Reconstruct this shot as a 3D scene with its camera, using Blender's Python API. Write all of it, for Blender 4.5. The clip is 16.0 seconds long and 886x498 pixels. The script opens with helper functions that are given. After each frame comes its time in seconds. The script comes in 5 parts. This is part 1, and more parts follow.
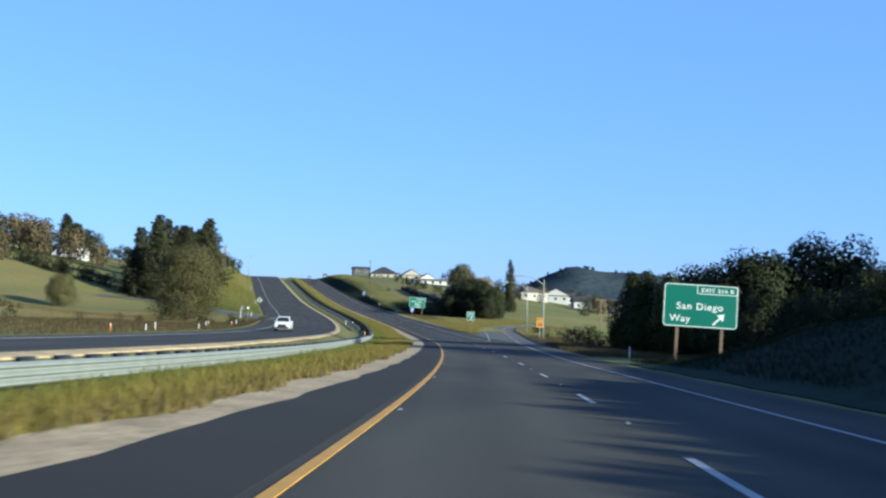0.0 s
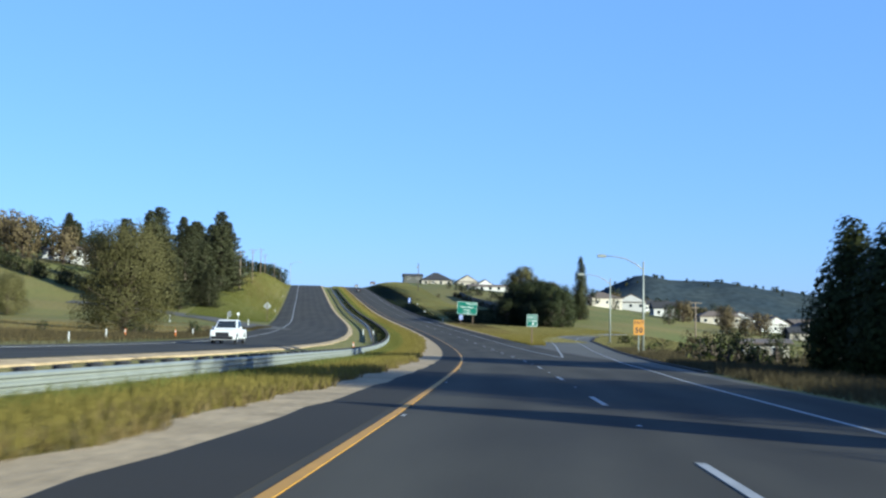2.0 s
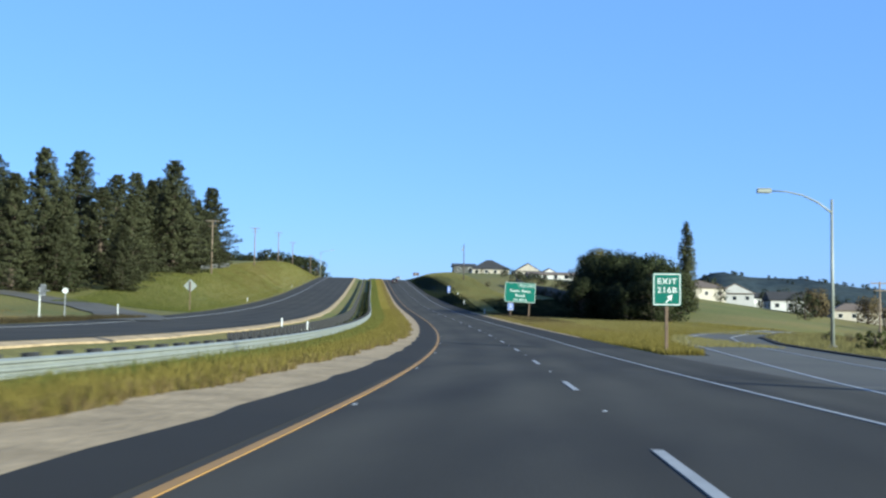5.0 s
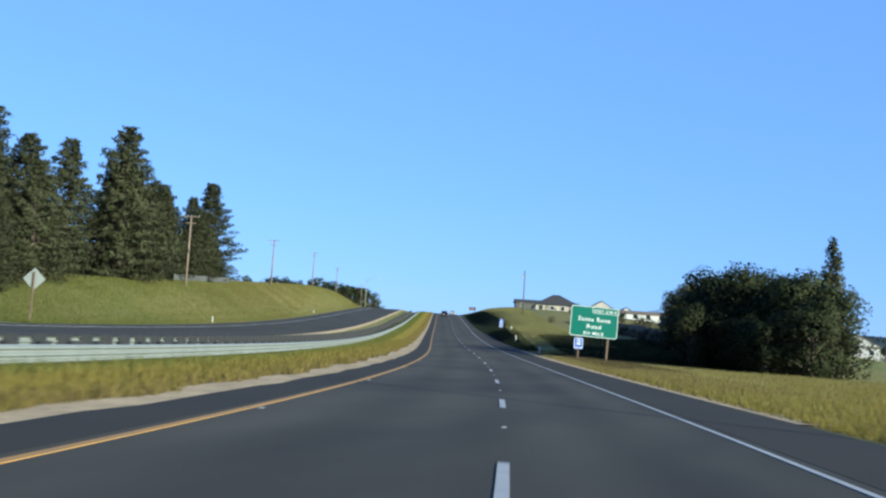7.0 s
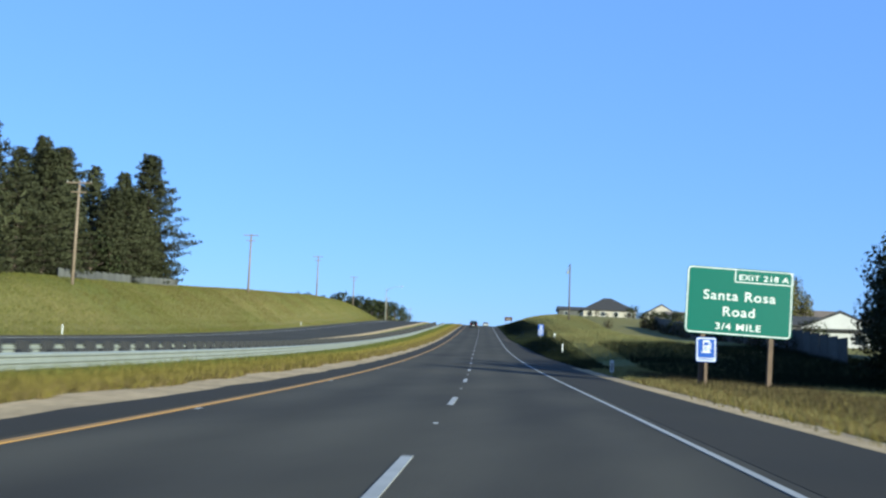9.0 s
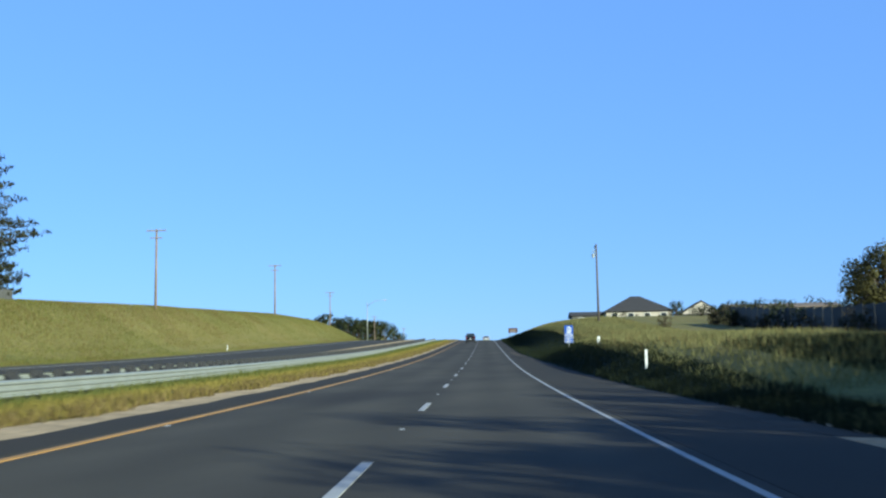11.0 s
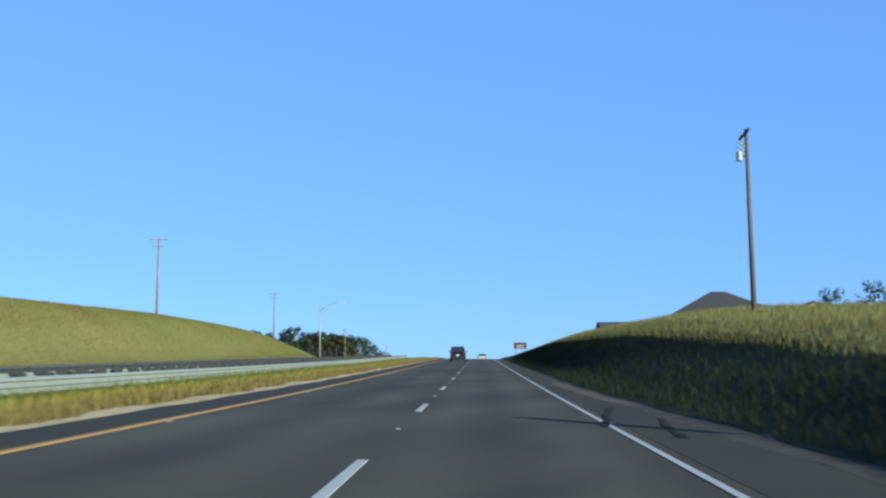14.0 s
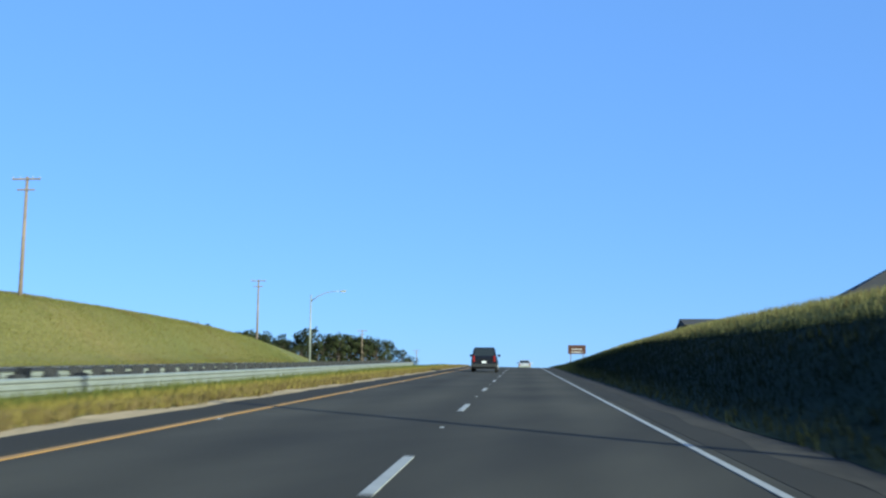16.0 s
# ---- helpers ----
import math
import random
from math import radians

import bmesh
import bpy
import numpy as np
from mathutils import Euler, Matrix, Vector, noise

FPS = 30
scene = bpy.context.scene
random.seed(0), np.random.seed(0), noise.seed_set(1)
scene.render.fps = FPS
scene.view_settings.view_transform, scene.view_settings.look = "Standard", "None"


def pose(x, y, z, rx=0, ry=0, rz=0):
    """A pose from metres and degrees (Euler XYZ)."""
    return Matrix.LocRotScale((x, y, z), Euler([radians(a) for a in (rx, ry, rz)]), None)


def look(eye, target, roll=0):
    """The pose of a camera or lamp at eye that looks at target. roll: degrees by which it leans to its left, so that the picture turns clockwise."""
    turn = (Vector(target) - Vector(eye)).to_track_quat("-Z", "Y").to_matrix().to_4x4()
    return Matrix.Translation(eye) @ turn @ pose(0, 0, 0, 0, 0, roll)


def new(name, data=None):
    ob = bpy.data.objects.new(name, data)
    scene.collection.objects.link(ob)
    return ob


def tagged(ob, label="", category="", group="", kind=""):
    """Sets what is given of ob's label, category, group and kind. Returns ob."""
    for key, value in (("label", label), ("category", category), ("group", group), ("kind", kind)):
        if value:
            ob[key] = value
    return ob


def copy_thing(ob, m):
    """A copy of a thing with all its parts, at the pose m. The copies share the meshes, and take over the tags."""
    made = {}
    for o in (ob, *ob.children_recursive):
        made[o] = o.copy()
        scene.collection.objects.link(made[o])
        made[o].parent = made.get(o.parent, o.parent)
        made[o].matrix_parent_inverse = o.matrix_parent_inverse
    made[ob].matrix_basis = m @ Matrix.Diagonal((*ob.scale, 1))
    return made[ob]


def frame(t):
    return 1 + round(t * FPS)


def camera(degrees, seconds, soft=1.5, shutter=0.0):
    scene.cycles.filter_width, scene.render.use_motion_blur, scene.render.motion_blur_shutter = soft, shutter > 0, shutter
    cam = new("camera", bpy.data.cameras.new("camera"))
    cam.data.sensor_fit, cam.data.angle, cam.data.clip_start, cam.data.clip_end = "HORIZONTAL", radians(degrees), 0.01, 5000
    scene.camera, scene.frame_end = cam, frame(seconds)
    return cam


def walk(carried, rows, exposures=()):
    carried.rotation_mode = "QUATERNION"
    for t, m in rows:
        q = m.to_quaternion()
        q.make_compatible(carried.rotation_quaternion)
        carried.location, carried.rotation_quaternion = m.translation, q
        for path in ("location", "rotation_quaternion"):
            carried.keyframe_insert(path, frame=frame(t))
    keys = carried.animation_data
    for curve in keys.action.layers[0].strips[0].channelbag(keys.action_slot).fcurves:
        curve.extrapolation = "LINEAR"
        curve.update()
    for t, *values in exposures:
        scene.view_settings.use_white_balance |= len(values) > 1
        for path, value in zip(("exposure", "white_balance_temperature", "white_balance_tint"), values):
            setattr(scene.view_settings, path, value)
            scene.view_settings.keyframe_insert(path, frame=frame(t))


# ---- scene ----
PATH = [
    (0, (0.000, 0.000, 0.000), (-2.307, 49.860, 2.949), 1.42),
    (0.5, (-0.055, 14.756, -0.277), (-3.031, 64.572, 2.803), 1.78),
    (1, (-0.223, 29.509, -0.493), (-3.923, 79.276, 2.590), 1.70),
    (1.5, (-0.518, 44.258, -0.667), (-4.983, 93.955, 2.537), 2.38),
    (2, (-0.957, 59.000, -0.815), (-5.915, 108.634, 2.644), 0.91),
    (2.5, (-1.544, 73.735, -0.949), (-6.688, 123.341, 2.624), 0.03),
    (3, (-2.279, 88.459, -1.077), (-7.539, 138.052, 2.504), 0.12),
    (3.5, (-3.133, 103.170, -1.199), (-8.954, 152.726, 2.005), 0.71),
    (4, (-4.076, 117.866, -1.314), (-10.404, 167.363, 1.856), -0.01),
    (4.75, (-5.615, 139.877, -1.443), (-12.903, 189.229, 1.918), 0.37),
    (5.5, (-7.312, 161.832, -1.473), (-15.742, 210.969, 2.335), 2.01),
    (6.5, (-10.031, 190.980, -1.283), (-19.991, 239.758, 3.362), 3.64),
    (7, (-11.686, 205.488, -1.075), (-22.353, 254.066, 4.057), 3.68),
    (7.5, (-13.577, 219.945, -0.800), (-24.792, 268.382, 4.495), 3.33),
    (8, (-15.725, 234.349, -0.469), (-27.389, 282.696, 4.680), 3.07),
    (8.5, (-18.104, 248.707, -0.093), (-30.074, 296.938, 5.424), 2.92),
    (9, (-20.683, 263.025, 0.317), (-33.017, 311.135, 6.092), 2.25),
    (9.5, (-23.440, 277.309, 0.765), (-35.699, 325.383, 6.985), 1.10),
    (10, (-26.353, 291.565, 1.252), (-38.386, 339.668, 7.684), 0.02),
    (10.8, (-31.239, 314.335, 2.123), (-43.351, 362.393, 8.733), -0.92),
    (11.6, (-36.258, 337.085, 3.108), (-48.769, 385.028, 9.812), -1.03),
    (12.5, (-41.899, 362.681, 4.347), (-54.539, 410.541, 11.397), -0.63),
    (13, (-45.024, 376.900, 5.094), (-57.443, 424.761, 12.517), -0.25),
    (13.5, (-48.143, 391.117, 5.882), (-60.352, 439.008, 13.460), -0.08),
    (14, (-51.258, 405.331, 6.710), (-63.286, 453.276, 14.231), -0.35),
    (14.5, (-54.372, 419.540, 7.573), (-66.500, 467.497, 14.862), -0.11),
    (15, (-57.484, 433.746, 8.463), (-70.037, 481.622, 15.562), -0.85),
    (15.5, (-60.598, 447.949, 9.378), (-74.345, 495.497, 16.463), 0.59),
    (16, (-63.712, 462.147, 10.315), (-77.425, 509.597, 18.092), 0.32),
]
cam = camera(40.95, 16.0, soft=2.35, shutter=0.3)
walk(cam, [(t, look(e, g, r)) for t, e, g, r in PATH], exposures=[(0.0, 1.71, 5230, 11), (5.0, 1.68, 5250, 10), (9.5, 1.62, 5310, 8), (13.0, 1.57, 5295, 4), (16.0, 1.57, 5295, 4)])

# ---- light: low clear evening sun from behind and to the right ----
SUN_EL, SUN_DIR = radians(14.5), Vector((0.857, -0.515, 0.0)).normalized()
world = bpy.data.worlds.new("sky")
scene.world = world
world.use_nodes = True
wn = world.node_tree
sky = wn.nodes.new("ShaderNodeTexSky")
sky.sky_type, sky.sun_disc = "NISHITA", False
sky.sun_elevation, sky.sun_rotation = SUN_EL, math.atan2(SUN_DIR.x, SUN_DIR.y)
sky.air_density, sky.dust_density, sky.ozone_density = 1.0, 0.45, 4.0
haze = wn.nodes.new("ShaderNodeMix")
haze.data_type = "RGBA"
haze.inputs["Factor"].default_value, haze.inputs["B"].default_value = 0.45, (2.05, 3.6, 7.3, 1)
wn.links.new(sky.outputs[0], haze.inputs["A"])
wn.links.new(haze.outputs["Result"], wn.nodes["Background"].inputs[0])
wn.nodes["Background"].inputs[1].default_value = 0.052
sun_data = bpy.data.lights.new("sun", "SUN")
sun_data.energy, sun_data.angle, sun_data.color = 5.0, radians(0.55), (0.97, 0.90, 0.61)
sun_to = SUN_DIR * math.cos(SUN_EL) + Vector((0, 0, math.sin(SUN_EL)))
sun = new("sun", sun_data)
sun.matrix_world = look(sun_to * 100, (0, 0, 0))


# ---- materials ----
def material(name, base, rough=0.8, metal=0.0, scale=4.0, amount=0.25, fine=60.0, fine_amount=0.12, bump=0.0, second=None, per_object=0.0, spec=0.5, stretch=None):
    """Two scales of noise vary the base colour towards a second one; a fine bump gives relief."""
    m = bpy.data.materials.new(name)
    m.use_nodes = True
    n, l = m.node_tree.nodes, m.node_tree.links
    b = n["Principled BSDF"]
    b.inputs["Roughness"].default_value, b.inputs["Metallic"].default_value = rough, metal
    b.inputs["Specular IOR Level"].default_value = spec
    co = n.new("ShaderNodeTexCoord")
    big, small = n.new("ShaderNodeTexNoise"), n.new("ShaderNodeTexNoise")
    big.inputs["Scale"].default_value, small.inputs["Scale"].default_value = scale, fine
    big.inputs["Detail"].default_value, small.inputs["Detail"].default_value = 5, 3
    for q in (big, small):
        if stretch and q is big:
            mp = n.new("ShaderNodeMapping")
            mp.inputs["Rotation"].default_value[2] = radians(-8)
            mp.inputs["Scale"].default_value = stretch
            l.new(co.outputs["Object"], mp.inputs["Vector"])
            l.new(mp.outputs[0], q.inputs["Vector"])
        else:
            l.new(co.outputs["Object"], q.inputs["Vector"])
    second = second or tuple(c * 0.55 for c in base)
    mix = n.new("ShaderNodeMix")
    mix.data_type = "RGBA"
    mix.inputs["A"].default_value, mix.inputs["B"].default_value = (*base, 1), (*second, 1)
    ramp = n.new("ShaderNodeMapRange")
    ramp.inputs["From Min"].default_value, ramp.inputs["From Max"].default_value = 0.35, 0.7
    ramp.inputs["To Max"].default_value = min(1.0, amount * 2.5)
    l.new(big.outputs[0], ramp.inputs["Value"])
    l.new(ramp.outputs[0], mix.inputs["Factor"])
    hsv = n.new("ShaderNodeHueSaturation")
    val = n.new("ShaderNodeMapRange")
    val.inputs["To Min"].default_value, val.inputs["To Max"].default_value = 1 - fine_amount * 2, 1 + fine_amount * 2
    l.new(small.outputs[0], val.inputs["Value"])
    l.new(mix.outputs["Result"], hsv.inputs["Color"])
    if per_object:
        info, mul, add = n.new("ShaderNodeObjectInfo"), n.new("ShaderNodeMath"), n.new("ShaderNodeMapRange")
        add.inputs["To Min"].default_value, add.inputs["To Max"].default_value = 1 - per_object, 1 + per_object
        mul.operation = "MULTIPLY"
        l.new(info.outputs["Random"], add.inputs["Value"])
        l.new(add.outputs[0], mul.inputs[0])
        l.new(val.outputs[0], mul.inputs[1])
        l.new(mul.outputs[0], hsv.inputs["Value"])
    else:
        l.new(val.outputs[0], hsv.inputs["Value"])
    l.new(hsv.outputs[0], b.inputs["Base Color"])
    if bump:
        bm_ = n.new("ShaderNodeBump")
        bm_.inputs["Strength"].default_value, bm_.inputs["Distance"].default_value = bump, 0.02
        l.new(small.outputs[0], bm_.inputs["Height"])
        l.new(bm_.outputs[0], b.inputs["Normal"])
    return m


def wheel_paths(m):
    """Traffic wear: tyre tracks polished pale either side of a dark oil streak in each 3.6 m lane."""
    n, l = m.node_tree.nodes, m.node_tree.links
    b = n["Principled BSDF"]
    colour = b.inputs["Base Color"].links[0].from_socket
    at, co, wob = n.new("ShaderNodeAttribute"), n.new("ShaderNodeTexCoord"), n.new("ShaderNodeTexNoise")
    at.attribute_name = "across"
    wob.inputs["Scale"].default_value = 0.05
    l.new(co.outputs["Object"], wob.inputs["Vector"])

    def math_node(op, x, y):
        q = n.new("ShaderNodeMath")
        q.operation = op
        for k, v in enumerate((x, y)):
            if isinstance(v, (int, float)):
                q.inputs[k].default_value = v
            else:
                l.new(v, q.inputs[k])
        return q.outputs[0]

    shifted = math_node("ADD", at.outputs["Fac"], math_node("MULTIPLY", wob.outputs[0], 0.5))
    wave = math_node("COSINE", math_node("MULTIPLY", shifted, 2 * math.pi / 1.83), 0)
    tone = math_node("ADD", math_node("MULTIPLY", wave, -0.11), 1.0)
    hsv = n.new("ShaderNodeHueSaturation")
    l.new(tone, hsv.inputs["Value"])
    l.new(colour, hsv.inputs["Color"])
    l.new(hsv.outputs[0], b.inputs["Base Color"])


def leaf_material(name, a, c, rough=0.6, through_light=0.25):
    """Foliage: each leaf clump takes its own tone between two greens; light passes through a little."""
    m = bpy.data.materials.new(name)
    m.use_nodes = True
    n, l = m.node_tree.nodes, m.node_tree.links
    b = n["Principled BSDF"]
    b.inputs["Roughness"].default_value = rough
    b.inputs["Specular IOR Level"].default_value = 0.06
    geo, info = n.new("ShaderNodeNewGeometry"), n.new("ShaderNodeObjectInfo")
    mix, hsv = n.new("ShaderNodeMix"), n.new("ShaderNodeHueSaturation")
    mix.data_type = "RGBA"
    mix.inputs["A"].default_value, mix.inputs["B"].default_value = (*a, 1), (*c, 1)
    l.new(geo.outputs["Random Per Island"], mix.inputs["Factor"])
    r = n.new("ShaderNodeMapRange")
    r.inputs["To Min"].default_value, r.inputs["To Max"].default_value = 0.8, 1.2
    l.new(info.outputs["Random"], r.inputs["Value"])
    l.new(r.outputs[0], hsv.inputs["Value"])
    l.new(mix.outputs["Result"], hsv.inputs["Color"])
    l.new(hsv.outputs[0], b.inputs["Base Color"])
    tr, add = n.new("ShaderNodeBsdfTranslucent"), n.new("ShaderNodeMixShader")
    l.new(hsv.outputs[0], tr.inputs["Color"])
    add.inputs[0].default_value = through_light
    l.new(b.outputs[0], add.inputs[1])
    l.new(tr.outputs[0], add.inputs[2])
    l.new(add.outputs[0], n["Material Output"].inputs["Surface"])
    return m


def ground_material():
    """Spring grass: green and straw in broad patches, with fine dry streaks."""
    m = material("grass_ground", (0.128, 0.106, 0.035), 0.9, scale=0.035, amount=0.42, fine=2.6, fine_amount=0.34, bump=0.6, second=(0.08, 0.09, 0.023), spec=0.1)
    return m


M = dict(
    asphalt=material("asphalt", (0.0442, 0.041, 0.0325), 0.93, scale=0.42, amount=0.42, fine=35, fine_amount=0.14, bump=0.25, second=(0.0238, 0.0224, 0.0195), spec=0.12, stretch=(1.0, 0.2, 1.0)),
    asphalt_old=material("asphalt_old", (0.085, 0.08, 0.066), 0.85, scale=0.15, amount=0.3, fine=35, fine_amount=0.14, bump=0.25, second=(0.058, 0.055, 0.048), spec=0.15),
    white_paint=material("white_road_paint", (0.255, 0.255, 0.247), 0.6, scale=3, amount=0.2, fine=25, fine_amount=0.12, spec=0.2),
    faded_yellow=material("faded_yellow_paint", (0.263, 0.146, 0.0402), 0.7, scale=2, amount=0.3, fine=25, fine_amount=0.15, second=(0.19, 0.12, 0.0511), spec=0.15),
    yellow_paint=material("yellow_road_paint", (0.36, 0.188, 0.024), 0.6, scale=2, amount=0.2, fine=25, fine_amount=0.12, spec=0.15),
    gravel=material("pale_gravel", (0.31, 0.236, 0.14), 0.95, scale=0.8, amount=0.3, fine=6, fine_amount=0.26, bump=0.8, spec=0.1),
    grass=ground_material(),
    steel=material("galvanised_steel", (0.175, 0.188, 0.168), 0.55, 0.12, scale=1.5, amount=0.15, fine=14, fine_amount=0.08),
    wood=material("weathered_wood", (0.0891, 0.0576, 0.0356), 0.85, scale=3, amount=0.3, fine=30, fine_amount=0.2, bump=0.3),
    dark_block=material("dark_plastic_block", (0.0161, 0.0161, 0.0175), 0.7, fine_amount=0.1),
    # pole timber again, darkened to the tone of its shaded side
    shaded_pole=material("shaded_pole_wood", (0.0548, 0.0438, 0.0365), 0.85, scale=1.2, amount=0.3, fine=20, fine_amount=0.15),
    shoulder=material("dark_shoulder_asphalt", (0.021, 0.0196, 0.0166), 0.93, scale=0.2, amount=0.35, fine=30, fine_amount=0.15, bump=0.25, second=(0.027, 0.024, 0.019), spec=0.12),
    dirt=material("brown_dirt", (0.07, 0.058, 0.044), 0.95, scale=0.9, amount=0.4, fine=8, fine_amount=0.25, bump=0.6, spec=0.1),
    scrub=leaf_material("brown_scrub", (0.04, 0.033, 0.018), (0.09, 0.072, 0.037), 0.9, 0.5),
    # green turf, darkened so that the shade of the banks is in its colour
    turf=material("shaded_turf", (0.016, 0.024, 0.0135), 0.95, scale=0.5, amount=0.4, fine=4, fine_amount=0.3, bump=0.8, second=(0.0095, 0.0155, 0.009), spec=0.05),
    # dark dirt of the ramp lip; also dirt with the bank's shadow coloured in
    toe=material("dark_dirt_and_shade", (0.04, 0.036, 0.03), 0.95, scale=0.9, amount=0.4, fine=8, fine_amount=0.25, bump=0.6, spec=0.1),
    tar=material("black_tar", (0.009, 0.0088, 0.0085), 0.95, scale=2.5, amount=0.4, fine=30, fine_amount=0.2, second=(0.02, 0.019, 0.017), spec=0.05),
    pole=material("utility_pole_wood", (0.134, 0.1, 0.0689), 0.85, scale=1.2, amount=0.3, fine=20, fine_amount=0.15),
    green=material("sign_green", (0.001, 0.071, 0.05), 0.5, scale=1.5, amount=0.08, fine=20, fine_amount=0.04, second=(0.00114, 0.0541, 0.037), spec=0.2),
    sign_white=material("sign_white", (0.444, 0.456, 0.444), 0.5, fine_amount=0.03),
    sign_blue=material("sign_blue", (0.00701, 0.0467, 0.245), 0.5, fine_amount=0.04, amount=0.08, spec=0.25),
    sign_yellow=material("sign_amber", (0.321, 0.14, 0.00584), 0.5, fine_amount=0.04, amount=0.08),
    sign_brown=material("sign_brown", (0.0402, 0.0161, 0.00876), 0.5, fine_amount=0.04, amount=0.08, spec=0.2),
    sign_orange=material("marker_orange", (0.427, 0.114, 0.0171), 0.6, fine_amount=0.04, amount=0.08),
    black=material("black_paint", (0.00876, 0.00876, 0.0095), 0.5, fine_amount=0.03),
    alu=material("sign_back_aluminium", (0.329, 0.336, 0.343), 0.5, 0.6, fine_amount=0.05),
    bark=material("bark", (0.0621, 0.0438, 0.0307), 0.95, scale=2, amount=0.4, fine=18, fine_amount=0.25, bump=0.6),
    pine=leaf_material("pine_needles", (0.0265, 0.0295, 0.0145), (0.042, 0.0435, 0.021)),
    oak=leaf_material("oak_leaves", (0.0105, 0.0145, 0.0065), (0.027, 0.031, 0.012), 0.65, 0.15),
    olive=leaf_material("grey_green_leaves", (0.058, 0.054, 0.02), (0.08, 0.073, 0.029)),
    tan=leaf_material("budding_tan_leaves", (0.0528, 0.0414, 0.0229), (0.088, 0.0686, 0.0352)),
    shrub=leaf_material("shrub_leaves", (0.02, 0.0245, 0.00796), (0.0489, 0.0533, 0.0156)),
    blades=leaf_material("grass_blades", (0.13, 0.108, 0.023), (0.22, 0.178, 0.045), 0.8, 0.5),
    hill_blades=leaf_material("hill_grass_blades", (0.115, 0.12, 0.03), (0.2, 0.19, 0.058), 0.8, 0.5),
    pale_blades=leaf_material("pale_grass_blades", (0.125, 0.125, 0.045), (0.225, 0.21, 0.088), 0.85, 0.5),
    verge_blades=leaf_material("verge_grass_blades", (0.125, 0.11, 0.038), (0.21, 0.185, 0.078), 0.85, 0.5),
    dry_blades=leaf_material("dry_grass_blades", (0.0979, 0.0689, 0.0222), (0.177, 0.134, 0.0576), 0.85, 0.5),
    lush_blades=leaf_material("lush_grass_blades", (0.0627, 0.0767, 0.0171), (0.126, 0.129, 0.0342), 0.8, 0.5),
    # green grass, darkened to carry the shade on the banks and in the hollow
    shaded_blades=leaf_material("shaded_grass_blades", (0.007, 0.0112, 0.0062), (0.0225, 0.028, 0.014), 0.8, 0.5),
    stucco=material("cream_stucco", (0.276, 0.249, 0.205), 0.9, scale=1, amount=0.15, fine=20, fine_amount=0.06, per_object=0.08),
    white_wall=material("white_siding", (0.329, 0.324, 0.311), 0.8, scale=1, amount=0.1, fine=12, fine_amount=0.05, per_object=0.06),
    roof=material("dark_roof_tiles", (0.0171, 0.0159, 0.0171), 0.9, scale=1.5, amount=0.3, fine=9, fine_amount=0.22, bump=0.5),
    roof_tan=material("tan_roof_tiles", (0.0891, 0.0667, 0.0511), 0.9, scale=1.5, amount=0.3, fine=9, fine_amount=0.2, bump=0.5, per_object=0.2),
    glass=material("dark_window_glass", (0.0146, 0.0183, 0.0219), 0.12, scale=1, amount=0.1, fine_amount=0.02, spec=0.25),
    trim=material("white_trim", (0.399, 0.387, 0.364), 0.7, fine_amount=0.03),
    fence=material("grey_board_fence", (0.06, 0.06, 0.054), 0.9, scale=1, amount=0.35, fine=12, fine_amount=0.2, per_object=0.25),
    dark_car=material("dark_car_paint", (0.0073, 0.00803, 0.0117), 0.22, 0.2, amount=0.05, fine_amount=0.02),
    white_car=material("white_car_paint", (0.411, 0.416, 0.421), 0.25, amount=0.04, fine_amount=0.02),
    silver_car=material("silver_car_paint", (0.351, 0.358, 0.365), 0.28, 0.5, amount=0.04, fine_amount=0.02),
    rubber=material("tyre_rubber", (0.0131, 0.0131, 0.0139), 0.85, fine_amount=0.1),
    rim=material("alloy_rim", (0.307, 0.314, 0.321), 0.35, 0.8, fine_amount=0.03),
    lamp_red=material("tail_lamp_red", (0.117, 0.00584, 0.00584), 0.2, fine_amount=0.02, amount=0.05),
    lamp_clear=material("headlamp_clear", (0.453, 0.453, 0.438), 0.1, fine_amount=0.02, amount=0.05),
    plate=material("blank_plate", (0.482, 0.482, 0.497), 0.5, fine_amount=0.03),
    concrete=material("concrete", (0.263, 0.248, 0.226), 0.9, scale=2, amount=0.25, fine=20, fine_amount=0.1, bump=0.3),
    # woods seen far off: the haze is mixed into this blue-grey base
    hill=material("hazed_wooded_hill", (0.026, 0.036, 0.044), 0.95, scale=0.02, amount=0.4, fine=0.12, fine_amount=0.3, second=(0.036, 0.045, 0.048), spec=0.0),
)

wheel_paths(M["asphalt"])

# ---- road alignment: heading in degrees, grade in per cent, by distance along the lane line ----
HEADING = ((-200, 0.01), (-75, 0.01), (-50, 0.03), (-25, 0.01), (0, -0.1), (25, -0.79), (50, -1.94), (75, -2.84), (100, -3.23), (125, -4.52), (150, -5.67), (175, -6.7), (200, -7.98), (225, -9.3), (250, -10.47), (275, -11.39), (300, -12.26), (325, -12.61), (350, -12.53), (375, -12.43), (400, -12.34), (425, -12.29), (450, -12.33), (475, -12.37), (520, -12.35), (1800, -12.35))
